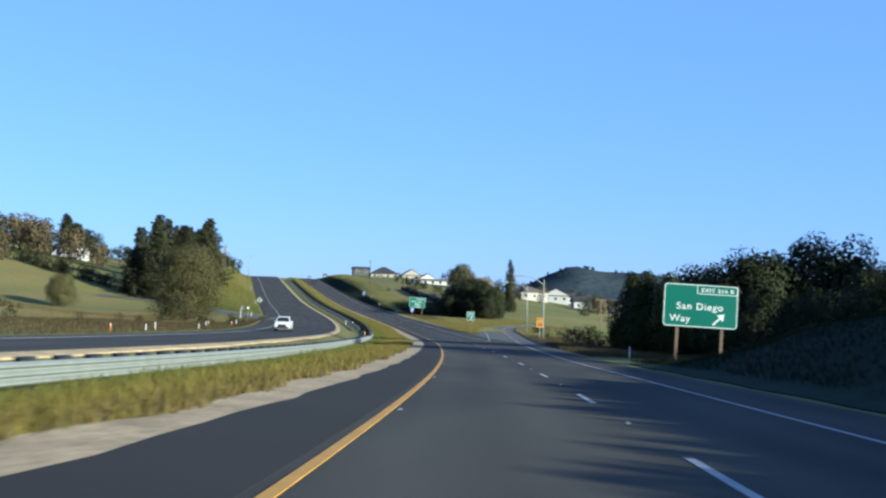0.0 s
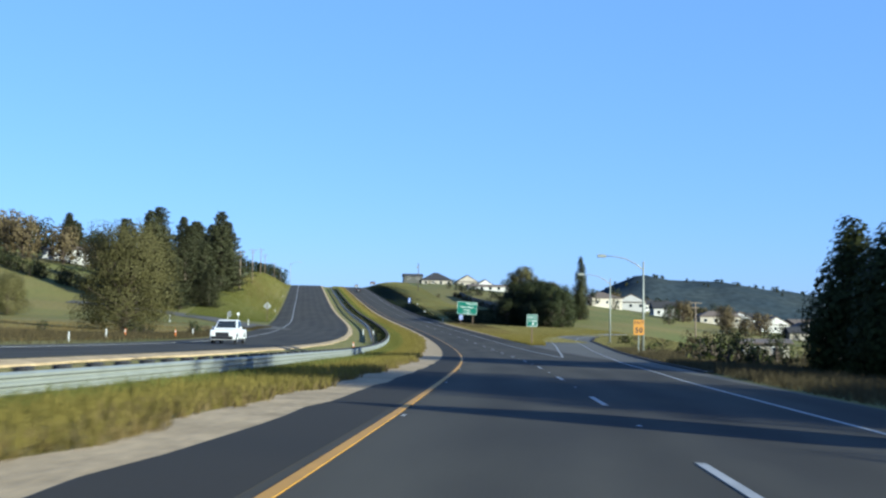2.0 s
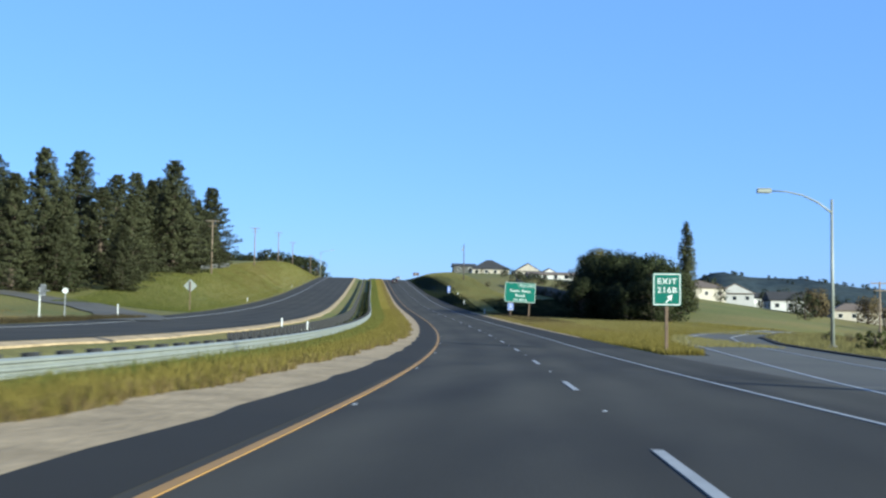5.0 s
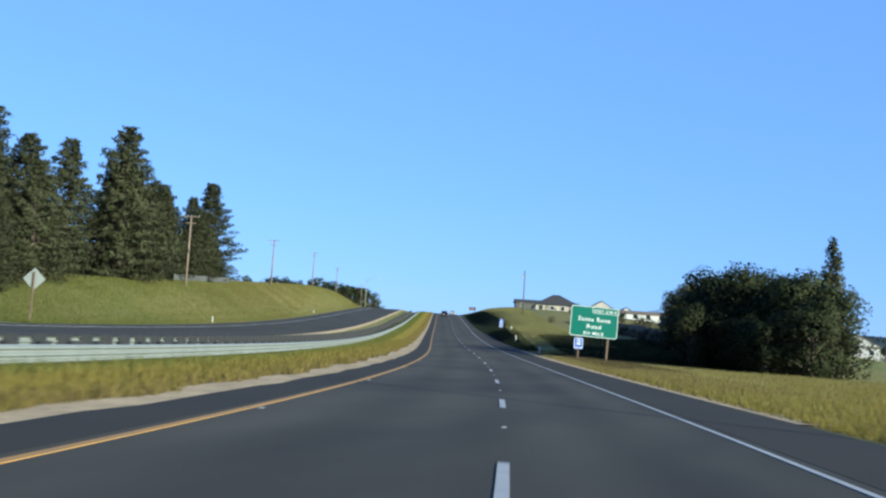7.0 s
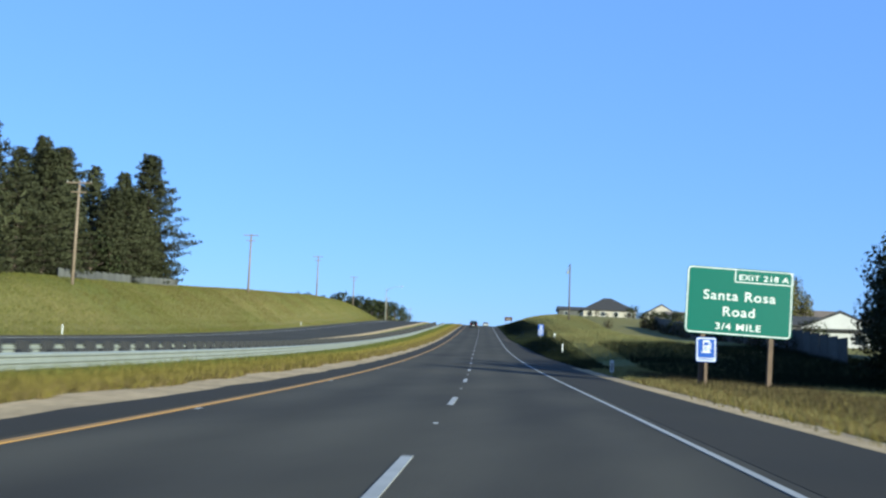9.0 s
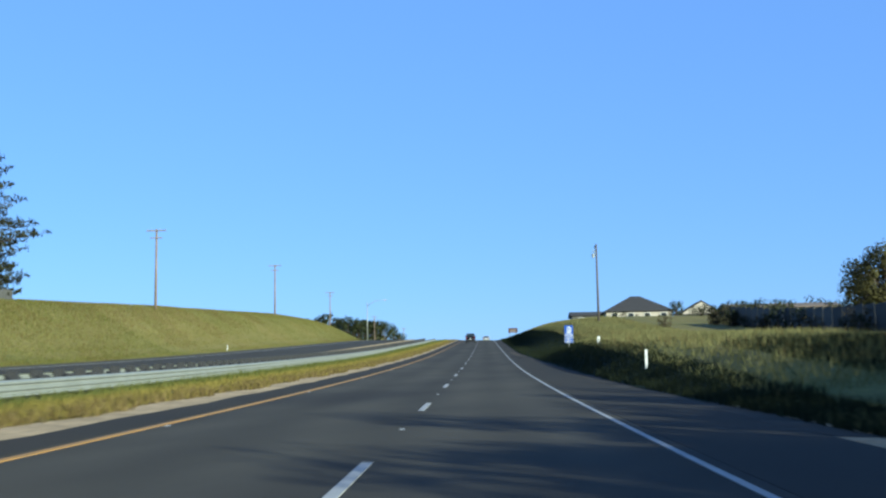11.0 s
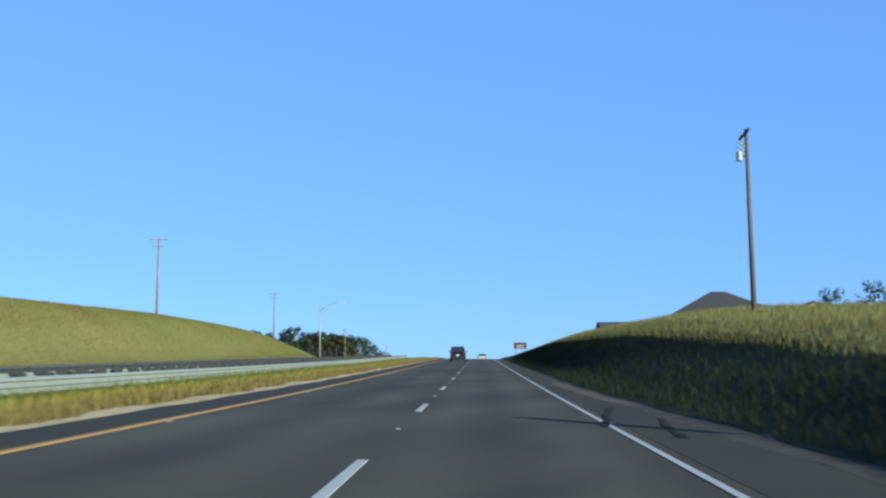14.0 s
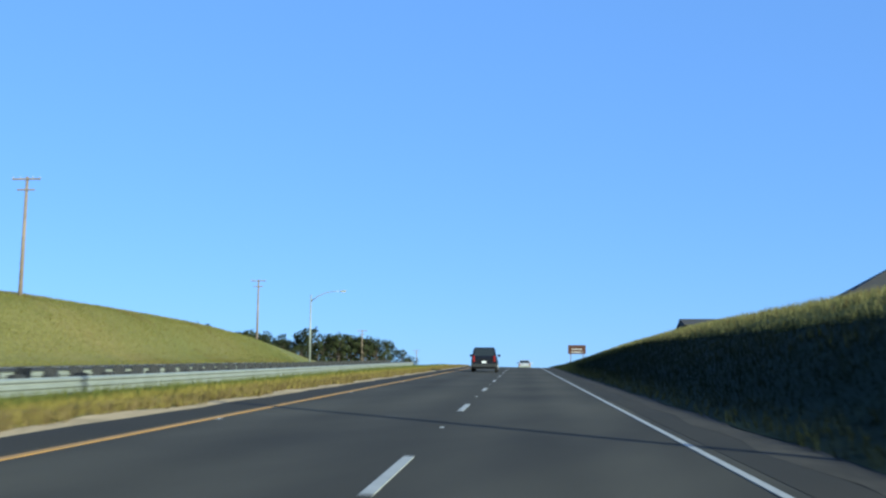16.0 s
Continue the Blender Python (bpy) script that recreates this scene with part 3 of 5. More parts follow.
for k in range(-2, 44):
    for lat, off in ((0.0, 9.1), (-3.5, 9.1)):
        s = DASH0 + 14.63 * k + off
        x, y = plan(s, lat)
        ob = tagged(new("road_reflector", stud), "small raised white reflector stuck to the asphalt", "road reflector", "road reflectors", "structure")
        ob.matrix_world = pose(float(x), float(y), float(carriage_z(s, lat)) + 0.028, 0, 0, -math.degrees(float(np.interp(s, RS, RH))))


# ---- distant hills ----
def hill(name, x0, x1, y0, y1, ridge, label, seed):
    nx, ny = 90, 30
    xs, ys = np.linspace(x0, x1, nx), np.linspace(y0, y1, ny)
    X, Y = np.meshgrid(xs, ys, indexing="ij")
    v = np.clip((Y - y0) / (y1 - y0), 0, 1)
    Z = ridge(X) * np.sin(np.pi * np.clip(v * 1.05, 0, 1)) ** 0.8 + 2.2 * bumps(X + seed, Y, 90) + 1.1 * bumps(X, Y + seed, 31) - 6
    verts = np.stack([X, Y, Z], -1).reshape(-1, 3).tolist()
    faces = [(i * ny + j, (i + 1) * ny + j, (i + 1) * ny + j + 1, i * ny + j + 1) for i in range(nx - 1) for j in range(ny - 1)]
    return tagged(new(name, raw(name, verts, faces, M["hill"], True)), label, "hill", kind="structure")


def right_ridge(x):
    return table(x, (-140, 4), (-20, 22), (28, 48), (62, 66), (95, 78), (135, 72), (200, 70), (290, 56), (400, 46), (560, 40), (800, 20), (1000, 4))


# distance haze comes from the hill's own colour
hill("backdrop_hill_right", -140, 1000, 1330, 1780, right_ridge, "dark wooded hill, haze in its colour, scattered trees along its ridge", 3)


# ---- vegetation ----
def leaf_cloud(rng, centres, radii, per, size, flat=1.0, slim=1.0):
    """Leaf clumps as small bent quads scattered through round masses, each shaded as part of its mass."""
    verts, faces, normals = [], [], []
    heart = np.mean(np.asarray(centres, float), axis=0)
    for c, r in zip(centres, radii):
        n = max(7, int(per * r * r))
        d = rng.normal(size=(n, 3))
        d /= np.linalg.norm(d, axis=1)[:, None]
        rad = r * (0.55 + 0.5 * rng.random(n) ** 0.6)
        p = np.asarray(c) + d * rad[:, None] * np.array([1, 1, flat])
        out = p - heart
        out[:, 2] *= 0.45
        out /= np.linalg.norm(out, axis=1)[:, None] + 1e-6
        nrm = 0.6 * d + 0.6 * out + 0.3 * rng.normal(size=(n, 3))
        nrm /= np.linalg.norm(nrm, axis=1)[:, None]
        u = np.cross(nrm, rng.normal(size=(n, 3)))
        u /= np.linalg.norm(u, axis=1)[:, None]
        v = np.cross(nrm, u)
        k = size * (0.6 + 0.8 * rng.random(n))[:, None]
        u, v = u / slim, v * slim
        quad = np.stack([p - u * k - v * k * 0.5, p + u * k - v * k * 0.6 + nrm * k * 0.2, p + u * k * 0.75 + v * k * 0.65, p - u * k * 0.6 + v * k * 0.8 + nrm * k * 0.2], 1)
        shade = 0.7 * d + 0.85 * out + 0.18 * nrm
        shade /= np.linalg.norm(shade, axis=1)[:, None] + 1e-6
        b0 = len(verts)
        verts += quad.reshape(-1, 3).tolist()
        normals.append(np.repeat(shade, 4, axis=0))
        faces += [(b0 + 4 * i, b0 + 4 * i + 1, b0 + 4 * i + 2, b0 + 4 * i + 3) for i in range(n)]
    return verts, faces, np.concatenate(normals)


def tree(name, seed, height, width, leaf, label, category="tree", group="", low=0.12, blobs=34, size=0.16, per=60, shape="round"):
    """A tree at the origin: tapered trunk with limbs, and a crown of many leaf clumps."""
    rng = np.random.default_rng(seed)
    ob = thing(name, pose(0, 0, 0), label, category, group)
    bm = bmesh.new()
    lean = rng.normal(size=2) * 0.02 * height
    top = height * 0.8
    pts = [(lean[0] * t * t, lean[1] * t * t, top * t - 0.3 * (t == 0)) for t in (0, 0.25, 0.5, 0.75, 1)]
    r0 = 0.022 * height + 0.05
    tube(bm, pts, [r0 * 1.25, r0, r0 * 0.75, r0 * 0.45, r0 * 0.15], 8)
    centres, radii = [], []
    if shape == "pine":
        n = int(height * 2.6)
        for k in range(n):
            t = low + (0.985 - low) * (k + rng.random() * 0.6) / n
            cone = width / 2 * ((1 - t) / (1 - low)) ** 0.74 + 0.14
            for a in k * 2.1 + np.arange(4) * 1.571 + rng.normal(size=4) * 0.3:
                reach = cone * (0.55 + 0.5 * rng.random() ** 1.4) * (0.9 + 0.2 * math.sin(9 * t + 2 * a + seed) + 0.12 * math.sin(23 * t + seed))
                if t < low + 0.1:
                    reach *= 0.85
                z = height * t
                droop = 0.3 * t - 0.05
                end = np.array([math.cos(a) * reach, math.sin(a) * reach, z + reach * droop])
                start = np.array([lean[0] * t * t, lean[1] * t * t, z - 0.08 * reach])
                mid = start + (end - start) * 0.6 - np.array([0, 0, 0.05 * reach])
                tube(bm, [start, mid, end], [0.05, 0.03, 0.01], 3, False)
                side = np.array([-math.sin(a), math.cos(a), 0])
                for q in np.arange(0.38, 1.0, max(0.16, 0.62 / max(reach, 0.4))):
                    for w in (-1, 1):
                        centres.append(start + (end - start) * q + side * w * (0.1 + 0.32 * reach * (1.05 - q)) * (0.4 + 0.6 * rng.random()) + np.array([0, 0, 0.12 * rng.normal()]))
                        radii.append(0.36 + 0.28 * reach / width * 2 + 0.1 * rng.random())
                centres.append(end)
                radii.append(0.3)
        verts, faces, normals = leaf_cloud(rng, centres, radii, per, size, 0.5, 0.5)
    elif shape == "column":
        for k in range(blobs):
            t = low + (1 - low) * (k + rng.random()) / blobs
            r = width / 2 * math.sin(math.pi * min(1, 0.18 + 0.82 * t)) ** 0.7 * (0.5 + 0.5 * rng.random())
            a = rng.random() * 6.283
            centres.append((math.cos(a) * r * 0.6, math.sin(a) * r * 0.6, height * t * 0.98))
            radii.append(0.25 * width * (1.15 - 0.8 * t) + 0.12)
        verts, faces, normals = leaf_cloud(rng, centres, radii, per, size, 1.4)
    else:
        for k in range(blobs):
            a, t = k * 2.399 + rng.random(), (k + 0.5) / blobs
            zz = low + (1 - low) * t
            ring = math.sqrt(max(0.03, 1 - ((zz - 0.48) / 0.56) ** 2)) * (0.55 + 0.45 * rng.random())
            c = np.array([math.cos(a) * ring * width * 0.40, math.sin(a) * ring * width * 0.40, height * (zz * 0.92 + 0.02 * rng.random())])
            r = (0.07 + 0.13 * rng.random() ** 1.6) * (width * 0.55 + height * 0.45)
            c[:2] *= 0.75 + 0.5 * rng.random()
            c[2] = min(c[2], height - r * 0.75) * (0.9 + 0.12 * rng.random())
            centres.append(c)
            radii.append(r)
            if k % 2 == 0:
                s0 = np.array([0, 0, max(0.1, min(c[2] * 0.55, top * 0.75))])
                tube(bm, [s0, (s0 + c) / 2 + rng.normal(size=3) * 0.1, c], [r0 * 0.4, r0 * 0.25, 0.03], 5, False)
        verts, faces, normals = leaf_cloud(rng, centres, radii, per, size, 0.9)
    part("trunk", bm, M["bark"], ob)
    crown = new("crown", raw("crown", verts, faces, M[leaf], normals=normals))
    crown.parent = ob
    return ob


def plant(ob, s, lat, scale=1.0, turn=0.0, first=[]):
    x, y = plan(s, lat)
    m = pose(float(x), float(y), float(ground_z(s, lat)) - 0.1, 0, 0, turn) @ Matrix.Diagonal((scale, scale, scale, 1))
    if ob.name not in first:
        first.append(ob.name)
        ob.matrix_world = m
        return ob
    m = pose(float(x), float(y), float(ground_z(s, lat)) - 0.1, 0, 0, turn)
    c = copy_thing(ob, m)
    c.scale = (scale, scale, scale)
    return c


pines = [tree("pine_tree", 11 + k, 20.0, (20.0, 21.0, 18.0)[k], "pine", "tall dark green pine standing on the grassy hillside", "tree", "hillside pines", 0.02, size=0.175, per=26, shape="pine") for k in range(3)]
for k, (s, lat, h) in enumerate(((358, -44.5, 20), (431, -47.5, 19), (428, -50.5, 15.5), (435, -50, 13), (426.5, -46.5, 9.5), (433, -46.5, 7.5), (322, -57, 18.5), (338, -50, 16), (347, -58, 19), (372, -48, 16.5), (386, -53, 17), (402, -50, 15.5), (414, -54, 16.5), (330, -46, 13), (308, -60, 17), (312, -52, 13), (420, -47, 13), (352, -50, 17), (380, -46, 13), (300, -55, 15), (422, -60, 18), (438, -58, 16), (390, -47, 14.5), (410, -46, 12), (311, -43.5, 9), (304, -50.5, 10), (319, -45.5, 8.5), (306, -62, 10), (327, -50, 14))):
    plant(pines[k % 3], s, lat, h / 20, k * 71)

oaks = [tree("oak_tree", 31 + k, 9.5, (9.5, 8.5, 10.5)[k], "oak", "dense dark evergreen oak with a full rounded crown", "tree", "roadside oaks", 0.03, 64, 0.12, 78) for k in range(3)]
OAKS = [(313, 24.5, 9.6), (308.5, 28, 9.4), (311, 29, 9.4), (317, 28.5, 9.2), (325, 29.5, 9.6), (332, 30, 9.8), (339, 29.5, 9.6), (303, 26, 6.0), (316.5, 22.8, 9.2), (322, 24, 9.6), (334, 26.5, 9.8), (306.5, 23.5, 5), (345, 31.5, 9.6), (351, 33, 9.8), (357, 36.5, 9.5), (322, 33, 9), (304, 29.5, 8.2), (317, 25.5, 9.7), (328, 25.5, 9), (312, 19.5, 6.2), (317, 20.5, 6.5),
        (118, 20, 7.5), (111.5, 20.8, 9.3), (107.5, 24.5, 9.8), (109, 30, 11), (111, 35.5, 10.4), (110, 42, 11), (98, 19, 4.4), (90, 20, 4.3), (81, 21.5, 4.2), (75, 19.5, 4), (112, 27, 9.5), (119, 25, 7),
        # the two tallest in this row are unseen, added for shade across the road
        (62, 20, 4), (58, 21, 4), (110, 26, 10.4), (107, 32, 11.4), (62.5, 37, 13.5), (62.5, 45, 18.5),
        (79, 31, 7.5), (84, 33, 8.2), (90, 32, 8), (96, 33, 8.3), (102, 34, 8.6), (88, 26, 6), (95, 25.5, 6), (101, 24, 6.2), (82, 25.5, 5.6)]
for k, (s, lat, h) in enumerate(OAKS):
    plant(oaks[k % 3], s, lat, h / 9.5, k * 53)
young = [tree("cypress_tree", 51, 7.8, 5.4, "shrub", "upright young evergreen beside the exit ramp", "tree", "", 0.02, 70, 0.095, 160, "column")]
plant(young[0], 119.5, 15.9, 1.0)
plant(young[0], 113, 16.2, 0.98, 80)
plant(young[0], 108.5, 17.5, 0.95, 160)
poplar = tree("italian_cypress", 61, 15.0, 4.2, "pine", "tall narrow dark conifer behind the oaks", "tree", "", 0.05, 60, 0.13, 150, "column")
plant(poplar, 350, 44.5, 1.05)
# three unseen copies, added for the shade bands they throw over the lanes
plant(poplar, 69.8, 33, 1.0, 40)
plant(poplar, 96, 46, 1.55, 90)
plant(poplar, 100.5, 46.5, 1.55, 150)
big_left = tree("pepper_tree", 71, 13.5, 14.0, "olive", "large grey-green spreading tree in a grassy field", "tree", "field trees", 0.08, 110, 0.075, 125)
for s, lat, k in ((194, -40.0, 0.94), (262, -72, 0.55)):
    plant(big_left, s, lat, k, s * 7)
ridge_tree = tree("ridge_tree", 95, 11.0, 11.0, "oak", "dark round tree on the distant ridge", "tree", "ridge trees", 0.03, 16, 0.7, 4)
rr = np.random.default_rng(15)
for k in range(120):
    x = -20 + 620 * rr.random() ** 1.3
    y = 1530 + 40 * rr.normal()
    v = (y - 1330) / 450
    z = float(right_ridge(x)) * math.sin(math.pi * v * 1.05) ** 0.8 - 7.5
    m = pose(float(x), float(y), float(z), 0, 0, k * 40)
    ob = ridge_tree if k == 0 else copy_thing(ridge_tree, m)
    ob.matrix_world = m
    q = 0.35 + 0.45 * rr.random() ** 2
    ob.scale = (q, q, q)
tan = tree("budding_tree", 81, 8.0, 9.0, "tan", "low tan-coloured tree coming into bud", "tree", "budding trees", 0.08, 40, 0.2, 27)
for s, lat, k in ((372, -95, 1.5), (366, -108, 1.6), (378, -86, 1.35), (384, -102, 1.6), (360, -118, 1.5), (376, -78, 1.0), (350, -112, 1.4), (340, -100, 1.1)):
    plant(tan, s, lat, k, s * 5)
far_tree = tree("woodland_tree", 91, 9.0, 9.5, "oak", "dark round tree among the houses", "tree", "valley trees", 0.05, 24, 0.23, 19)
rng = np.random.default_rng(5)
# row never in view, set where shade on the right lane calls for trees
row_tree = tree("hedgerow_tree", 97, 9.0, 10.5, "oak", "dense dark tree of an unseen row above the bank", "tree", "hedgerow trees", 0.02, 34, 0.36, 48)
for k in range(38):
    plant(row_tree, -20 + 1.8 * k, 27.5 + 0.5 * (k % 2), (4.55 + 0.12 * (k % 3) + (0.6 - 0.012 * k if k < 24 else -0.6)) / 9.0, k * 31)
for s, lat, h in ((304, 24, 5.0), (309, 23.5, 5.2), (312.5, 22.5, 5.6), (301.5, 27, 6.0)):
    plant(oaks[int(s) % 3], s, lat, h / 9.5, s * 31)
for k in range(64):
    s, lat = 260 + 420 * rng.random(), 66 + 200 * rng.random()
    plant(far_tree, s, lat, 0.45 + 0.5 * rng.random(), k * 37)
distant = tree("distant_tree", 93, 7.4, 8.5, "oak", "dark round tree on the far crest", "tree", "crest trees", 0.03, 24, 0.17, 62)
for k in range(14):
    plant(distant, 790 + 150 * rng.random(), -34 - 78 * rng.random(), 0.35 + 0.7 * rng.random(), k * 37)
for k in range(34):
    plant(far_tree, 298 + 140 * rng.random(), -47.5 - 14 * rng.random(), 0.4 + 0.35 * rng.random(), k * 37)
for k in range(20):
    plant(distant, 750 + 110 * rng.random(), -48 - 55 * rng.random(), 0.5 + 0.6 * rng.random(), k * 37)
for k, (lat, h) in enumerate(((-38, 9), (-41, 7.5), (-45, 10.5), (-48, 12.5), (-51, 13), (-53.5, 12), (-57, 9.5), (-60, 10), (-64, 9), (-67, 11.5), (-70, 12.5), (-73, 12), (-76, 9.5), (-80, 10.5), (-84, 9), (-88, 10), (-92, 9.5), (-97, 11), (-101, 13), (-104, 12.5), (-109, 9), (-114, 9.5), (-120, 12), (-128, 10), (-137, 11), (-146, 9))):
    plant(distant, 885 + 45 * rng.random(), lat, h * (1.25 if lat < -55 else 0.85) / 7.4, k * 37)
for k, (q, lat, h) in enumerate(((717, -68, 8.6), (720, -60, 6.8), (721, -57.5, 7.2), (722, -55, 6.2), (792, -53, 9.2), (793, -49, 9.8), (794, -45.5, 9.4), (794, -42, 9.6), (795, -38.5, 10.8))):
    plant(distant, q, lat, h / 7.4, k * 37)
for k in range(52):
    plant(far_tree, 385 + 80 * rng.random(), -74 - 110 * rng.random(), 0.7 + 0.5 * rng.random(), k * 37)
# low dark trees added in place of a band of shade on the slope
for k in range(26):
    u = k / 25
    plant(far_tree, 312 + 34 * (1 - u) + 3 * rng.random(), -66 - 30 * (1 - u) - 4 * rng.random(), 0.28 + 0.2 * rng.random(), k * 37)
for k in range(9):
    plant(pines[k % 3], 398 + 50 * rng.random(), -84 - 70 * rng.random(), 0.55 + 0.25 * rng.random(), k * 83)
for k in range(8):
    plant(far_tree, 560 + 160 * rng.random(), 34 + 14 * rng.random(), 0.22 + 0.16 * rng.random(), k * 61)
for k in range(14):
    plant(tan, 330 + 260 * rng.random(), 90 + 130 * rng.random(), 0.6 + 0.4 * rng.random(), k * 29)
shrub = tree("median_shrub", 101, 1.1, 2.2, "shrub", "low dark shrub growing in the grassy median", "shrub", "median shrubs", 0.02, 14, 0.09, 150)
for k in range(58):
    plant(shrub, 205 + 4.2 * k + 2 * rng.random(), float(rail_lat(205 + 4.2 * k)) - 1.0 + 0.15 * rng.normal(), 0.35 + 0.3 * rng.random(), k * 47)
for k in range(26):
    q = 128 + 100 * rng.random()
    plant(shrub, q, float(ramp_edge(q)) + 3 + 16 * rng.random(), 0.5 + 1.3 * rng.random(), k * 47)


brush = tree("scrub_bush", 105, 2.4, 3.4, "scrub", "brown-green scrubby bush on rough ground", "shrub", "scrub bushes", 0.02, 20, 0.065, 250)
dark_bush = tree("dark_bush", 107, 2.6, 3.2, "oak", "dense dark green bush", "shrub", "dark bushes", 0.02, 20, 0.065, 250)
for k in range(70):
    q = 120 + 150 * rng.random()
    plant((brush, dark_bush)[k % 3 == 0], q, float(ramp_edge(q)) + 4 + 26 * rng.random() ** 1.5, (0.35 + 0.7 * rng.random()) * (1.0 if q < 180 else 0.4), k * 47)
for k in range(46):
    q = 85 + 150 * rng.random()
    plant((brush, dark_bush)[k % 4 == 0], q, -56 - 40 * rng.random() if k % 2 else float(side_road(q)) + 3.5 + 2 * rng.random(), 0.25 + 0.45 * rng.random(), k * 47)
for k in range(32):
    plant(far_tree, 330 + 190 * rng.random(), 82 + 90 * rng.random(), 0.3 + 0.45 * rng.random(), k * 47)
for k in range(30):
    plant(dark_bush, 370 + 150 * rng.random(), 28.5 + 10 * rng.random(), 0.5 + 0.6 * rng.random(), k * 47)
for k in range(9):
    plant(dark_bush, 547 + 5 * rng.random(), 24 + 2.1 * k, 0.35 + 0.3 * rng.random(), k * 47)
plant(brush, 443, 19.5, 0.62)
for k in range(22):
    plant((dark_bush, brush)[k % 4 == 0], 357 + 95 * rng.random(), 25.6 + 0.9 * rng.random(), 0.45 + 0.4 * rng.random(), k * 47)
for k in range(14):
    plant(tan, 340 + 160 * rng.random(), 84 + 90 * rng.random(), 0.5 + 0.5 * rng.random(), k * 47)


# ---- grass as blades ----
def blades(name, s_range, lat_range, count, height, mat, label, seed, patchy=0.0):
    r = np.random.default_rng(seed)
    s = s_range[0] + (s_range[1] - s_range[0]) * r.random(count) ** (s_range[2] if len(s_range) > 2 else 1)
    lo, hi = lat_range
    lo = lo(s) if callable(lo) else lo
    hi = hi(s) if callable(hi) else hi
    lat = lo + (hi - lo) * r.random(count)
    x, y = plan(s, lat)
    if patchy:
        keep = bumps(x, y, patchy) + 0.25 * bumps(x, y, patchy / 5) > 0.12
        s, lat, x, y = s[keep], lat[keep], x[keep], y[keep]
        count = len(s)
    z = ground_z(s, lat) - 0.02
    a = r.random(count) * 6.283
    h = height * (0.45 + 0.9 * r.random(count)) * (0.9 + 0.25 * bumps(x, y, 7))
    w = 0.009 + 0.02 * r.random(count)
    bx, by = np.cos(a) * w, np.sin(a) * w
    lx, ly = r.normal(size=count) * h * 0.3, r.normal(size=count) * h * 0.3
    v = np.stack([np.stack([x - bx, y - by, z], 1), np.stack([x + bx, y + by, z], 1), np.stack([x + lx, y + ly, z + h], 1)], 1).reshape(-1, 3)
    f = [(3 * i, 3 * i + 1, 3 * i + 2) for i in range(count)]
    return tagged(new(name, raw(name, v.tolist(), f, mat)), label, "grass", kind="stuff")


def bank_split(s):
    """Where the grass coloured for shade on the lower bank gives way to pale grass."""
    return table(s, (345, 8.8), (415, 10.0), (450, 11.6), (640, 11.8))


blades("median_grass", (0, 330), (lambda s: rail_lat(s) - 0.6, lambda s: gravel_edge(s) + 0.03), 150000, 0.28, M["blades"], "long straw-green grass along the median", 1)
blades("dry_edge_grass", (0, 640), (lambda s: gravel_edge(s) - 0.9, lambda s: gravel_edge(s) + 0.12), 60000, 0.22, M["dry_blades"], "dry tan grass along the gravel edge", 8)
blades("rail_foot_grass", (0, 640), (lambda s: rail_lat(s) - 0.3, lambda s: rail_lat(s) + 2.0), 85000, 0.36, M["lush_blades"], "lush green grass at the foot of the guardrail", 9)
blades("median_grass_upper", (330, 640), (lambda s: rail_lat(s) - 0.6, lambda s: gravel_edge(s) + 0.03), 85000, 0.2, M["blades"], "straw-green grass along the upper median", 2)
blades("verge_grass", (215, 345), (7.15, 16), 80000, 0.2, M["verge_blades"], "straw-green verge grass beside the shoulder", 3)
# blades below the split, and in the hollow, have shade in their colour
blades("bank_grass", (338, 640), (lambda s: shoulder_edge(s) + 0.6, bank_split), 85000, 0.3, M["shaded_blades"], "tall green grass on the roadside bank, coloured as in shade", 4)
blades("hollow_grass", (316, 372), (11, 30), 60000, 0.4, M["shaded_blades"], "tall green grass in the hollow beside the oaks, its colour shaded", 18)
blades("crest_grass", (350, 640), (lambda s: bank_split(s) - 0.9, 19), 90000, 0.36, M["pale_blades"], "pale wispy grass along the top of the bank", 7)
blades("start_bank_grass", (-20, 75), (8.0, 19), 55000, 0.3, M["shaded_blades"], "green grass on the bank, coloured as in shade", 5)
blades("ramp_grass", (201, 300), (6.6, lambda s: ramp_inner(s) - 0.1), 50000, 0.3, M["blades"], "dry grass between road and ramp", 6)


blades("hill_lush_grass", (285, 450, 1.7), (-46, -30.2), 90000, 0.24, M["lush_blades"], "darker green spring grass below the pines", 19)
blades("hill_grass", (400, 660), (-46, -30.3), 95000, 0.26, M["hill_blades"], "light green spring grass on the hillside", 16)
blades("hill_thin_grass", (400, 290, 1.8), (-46, -30.3), 36000, 0.26, M["hill_blades"], "light green grass thinning out along the hillside", 20)
blades("hill_straw", (640, 330, 1.2), (-46, -30.1), 55000, 0.24, M["blades"], "straw-coloured streaks on the hillside grass", 17)
blades("hill_dry_patches", (380, 650), (-46, -30.2), 90000, 0.27, M["dry_blades"], "tan dry patches in the hillside grass", 21, 26.0)
blades("hill_green_patches", (660, 300), (-46, -30.2), 70000, 0.27, M["lush_blades"], "greener patches in the hillside grass", 22, 17.0)
blades("crest_dry_patches", (350, 640), (lambda s: bank_split(s) - 0.9, 19), 36000, 0.36, M["dry_blades"], "tan dry patches along the top of the bank", 23, 7.0)
blades("field_tan_grass", (80, 260), (-95, -31), 60000, 0.34, M["dry_blades"], "tan dry grass across the field", 24, 30.0)
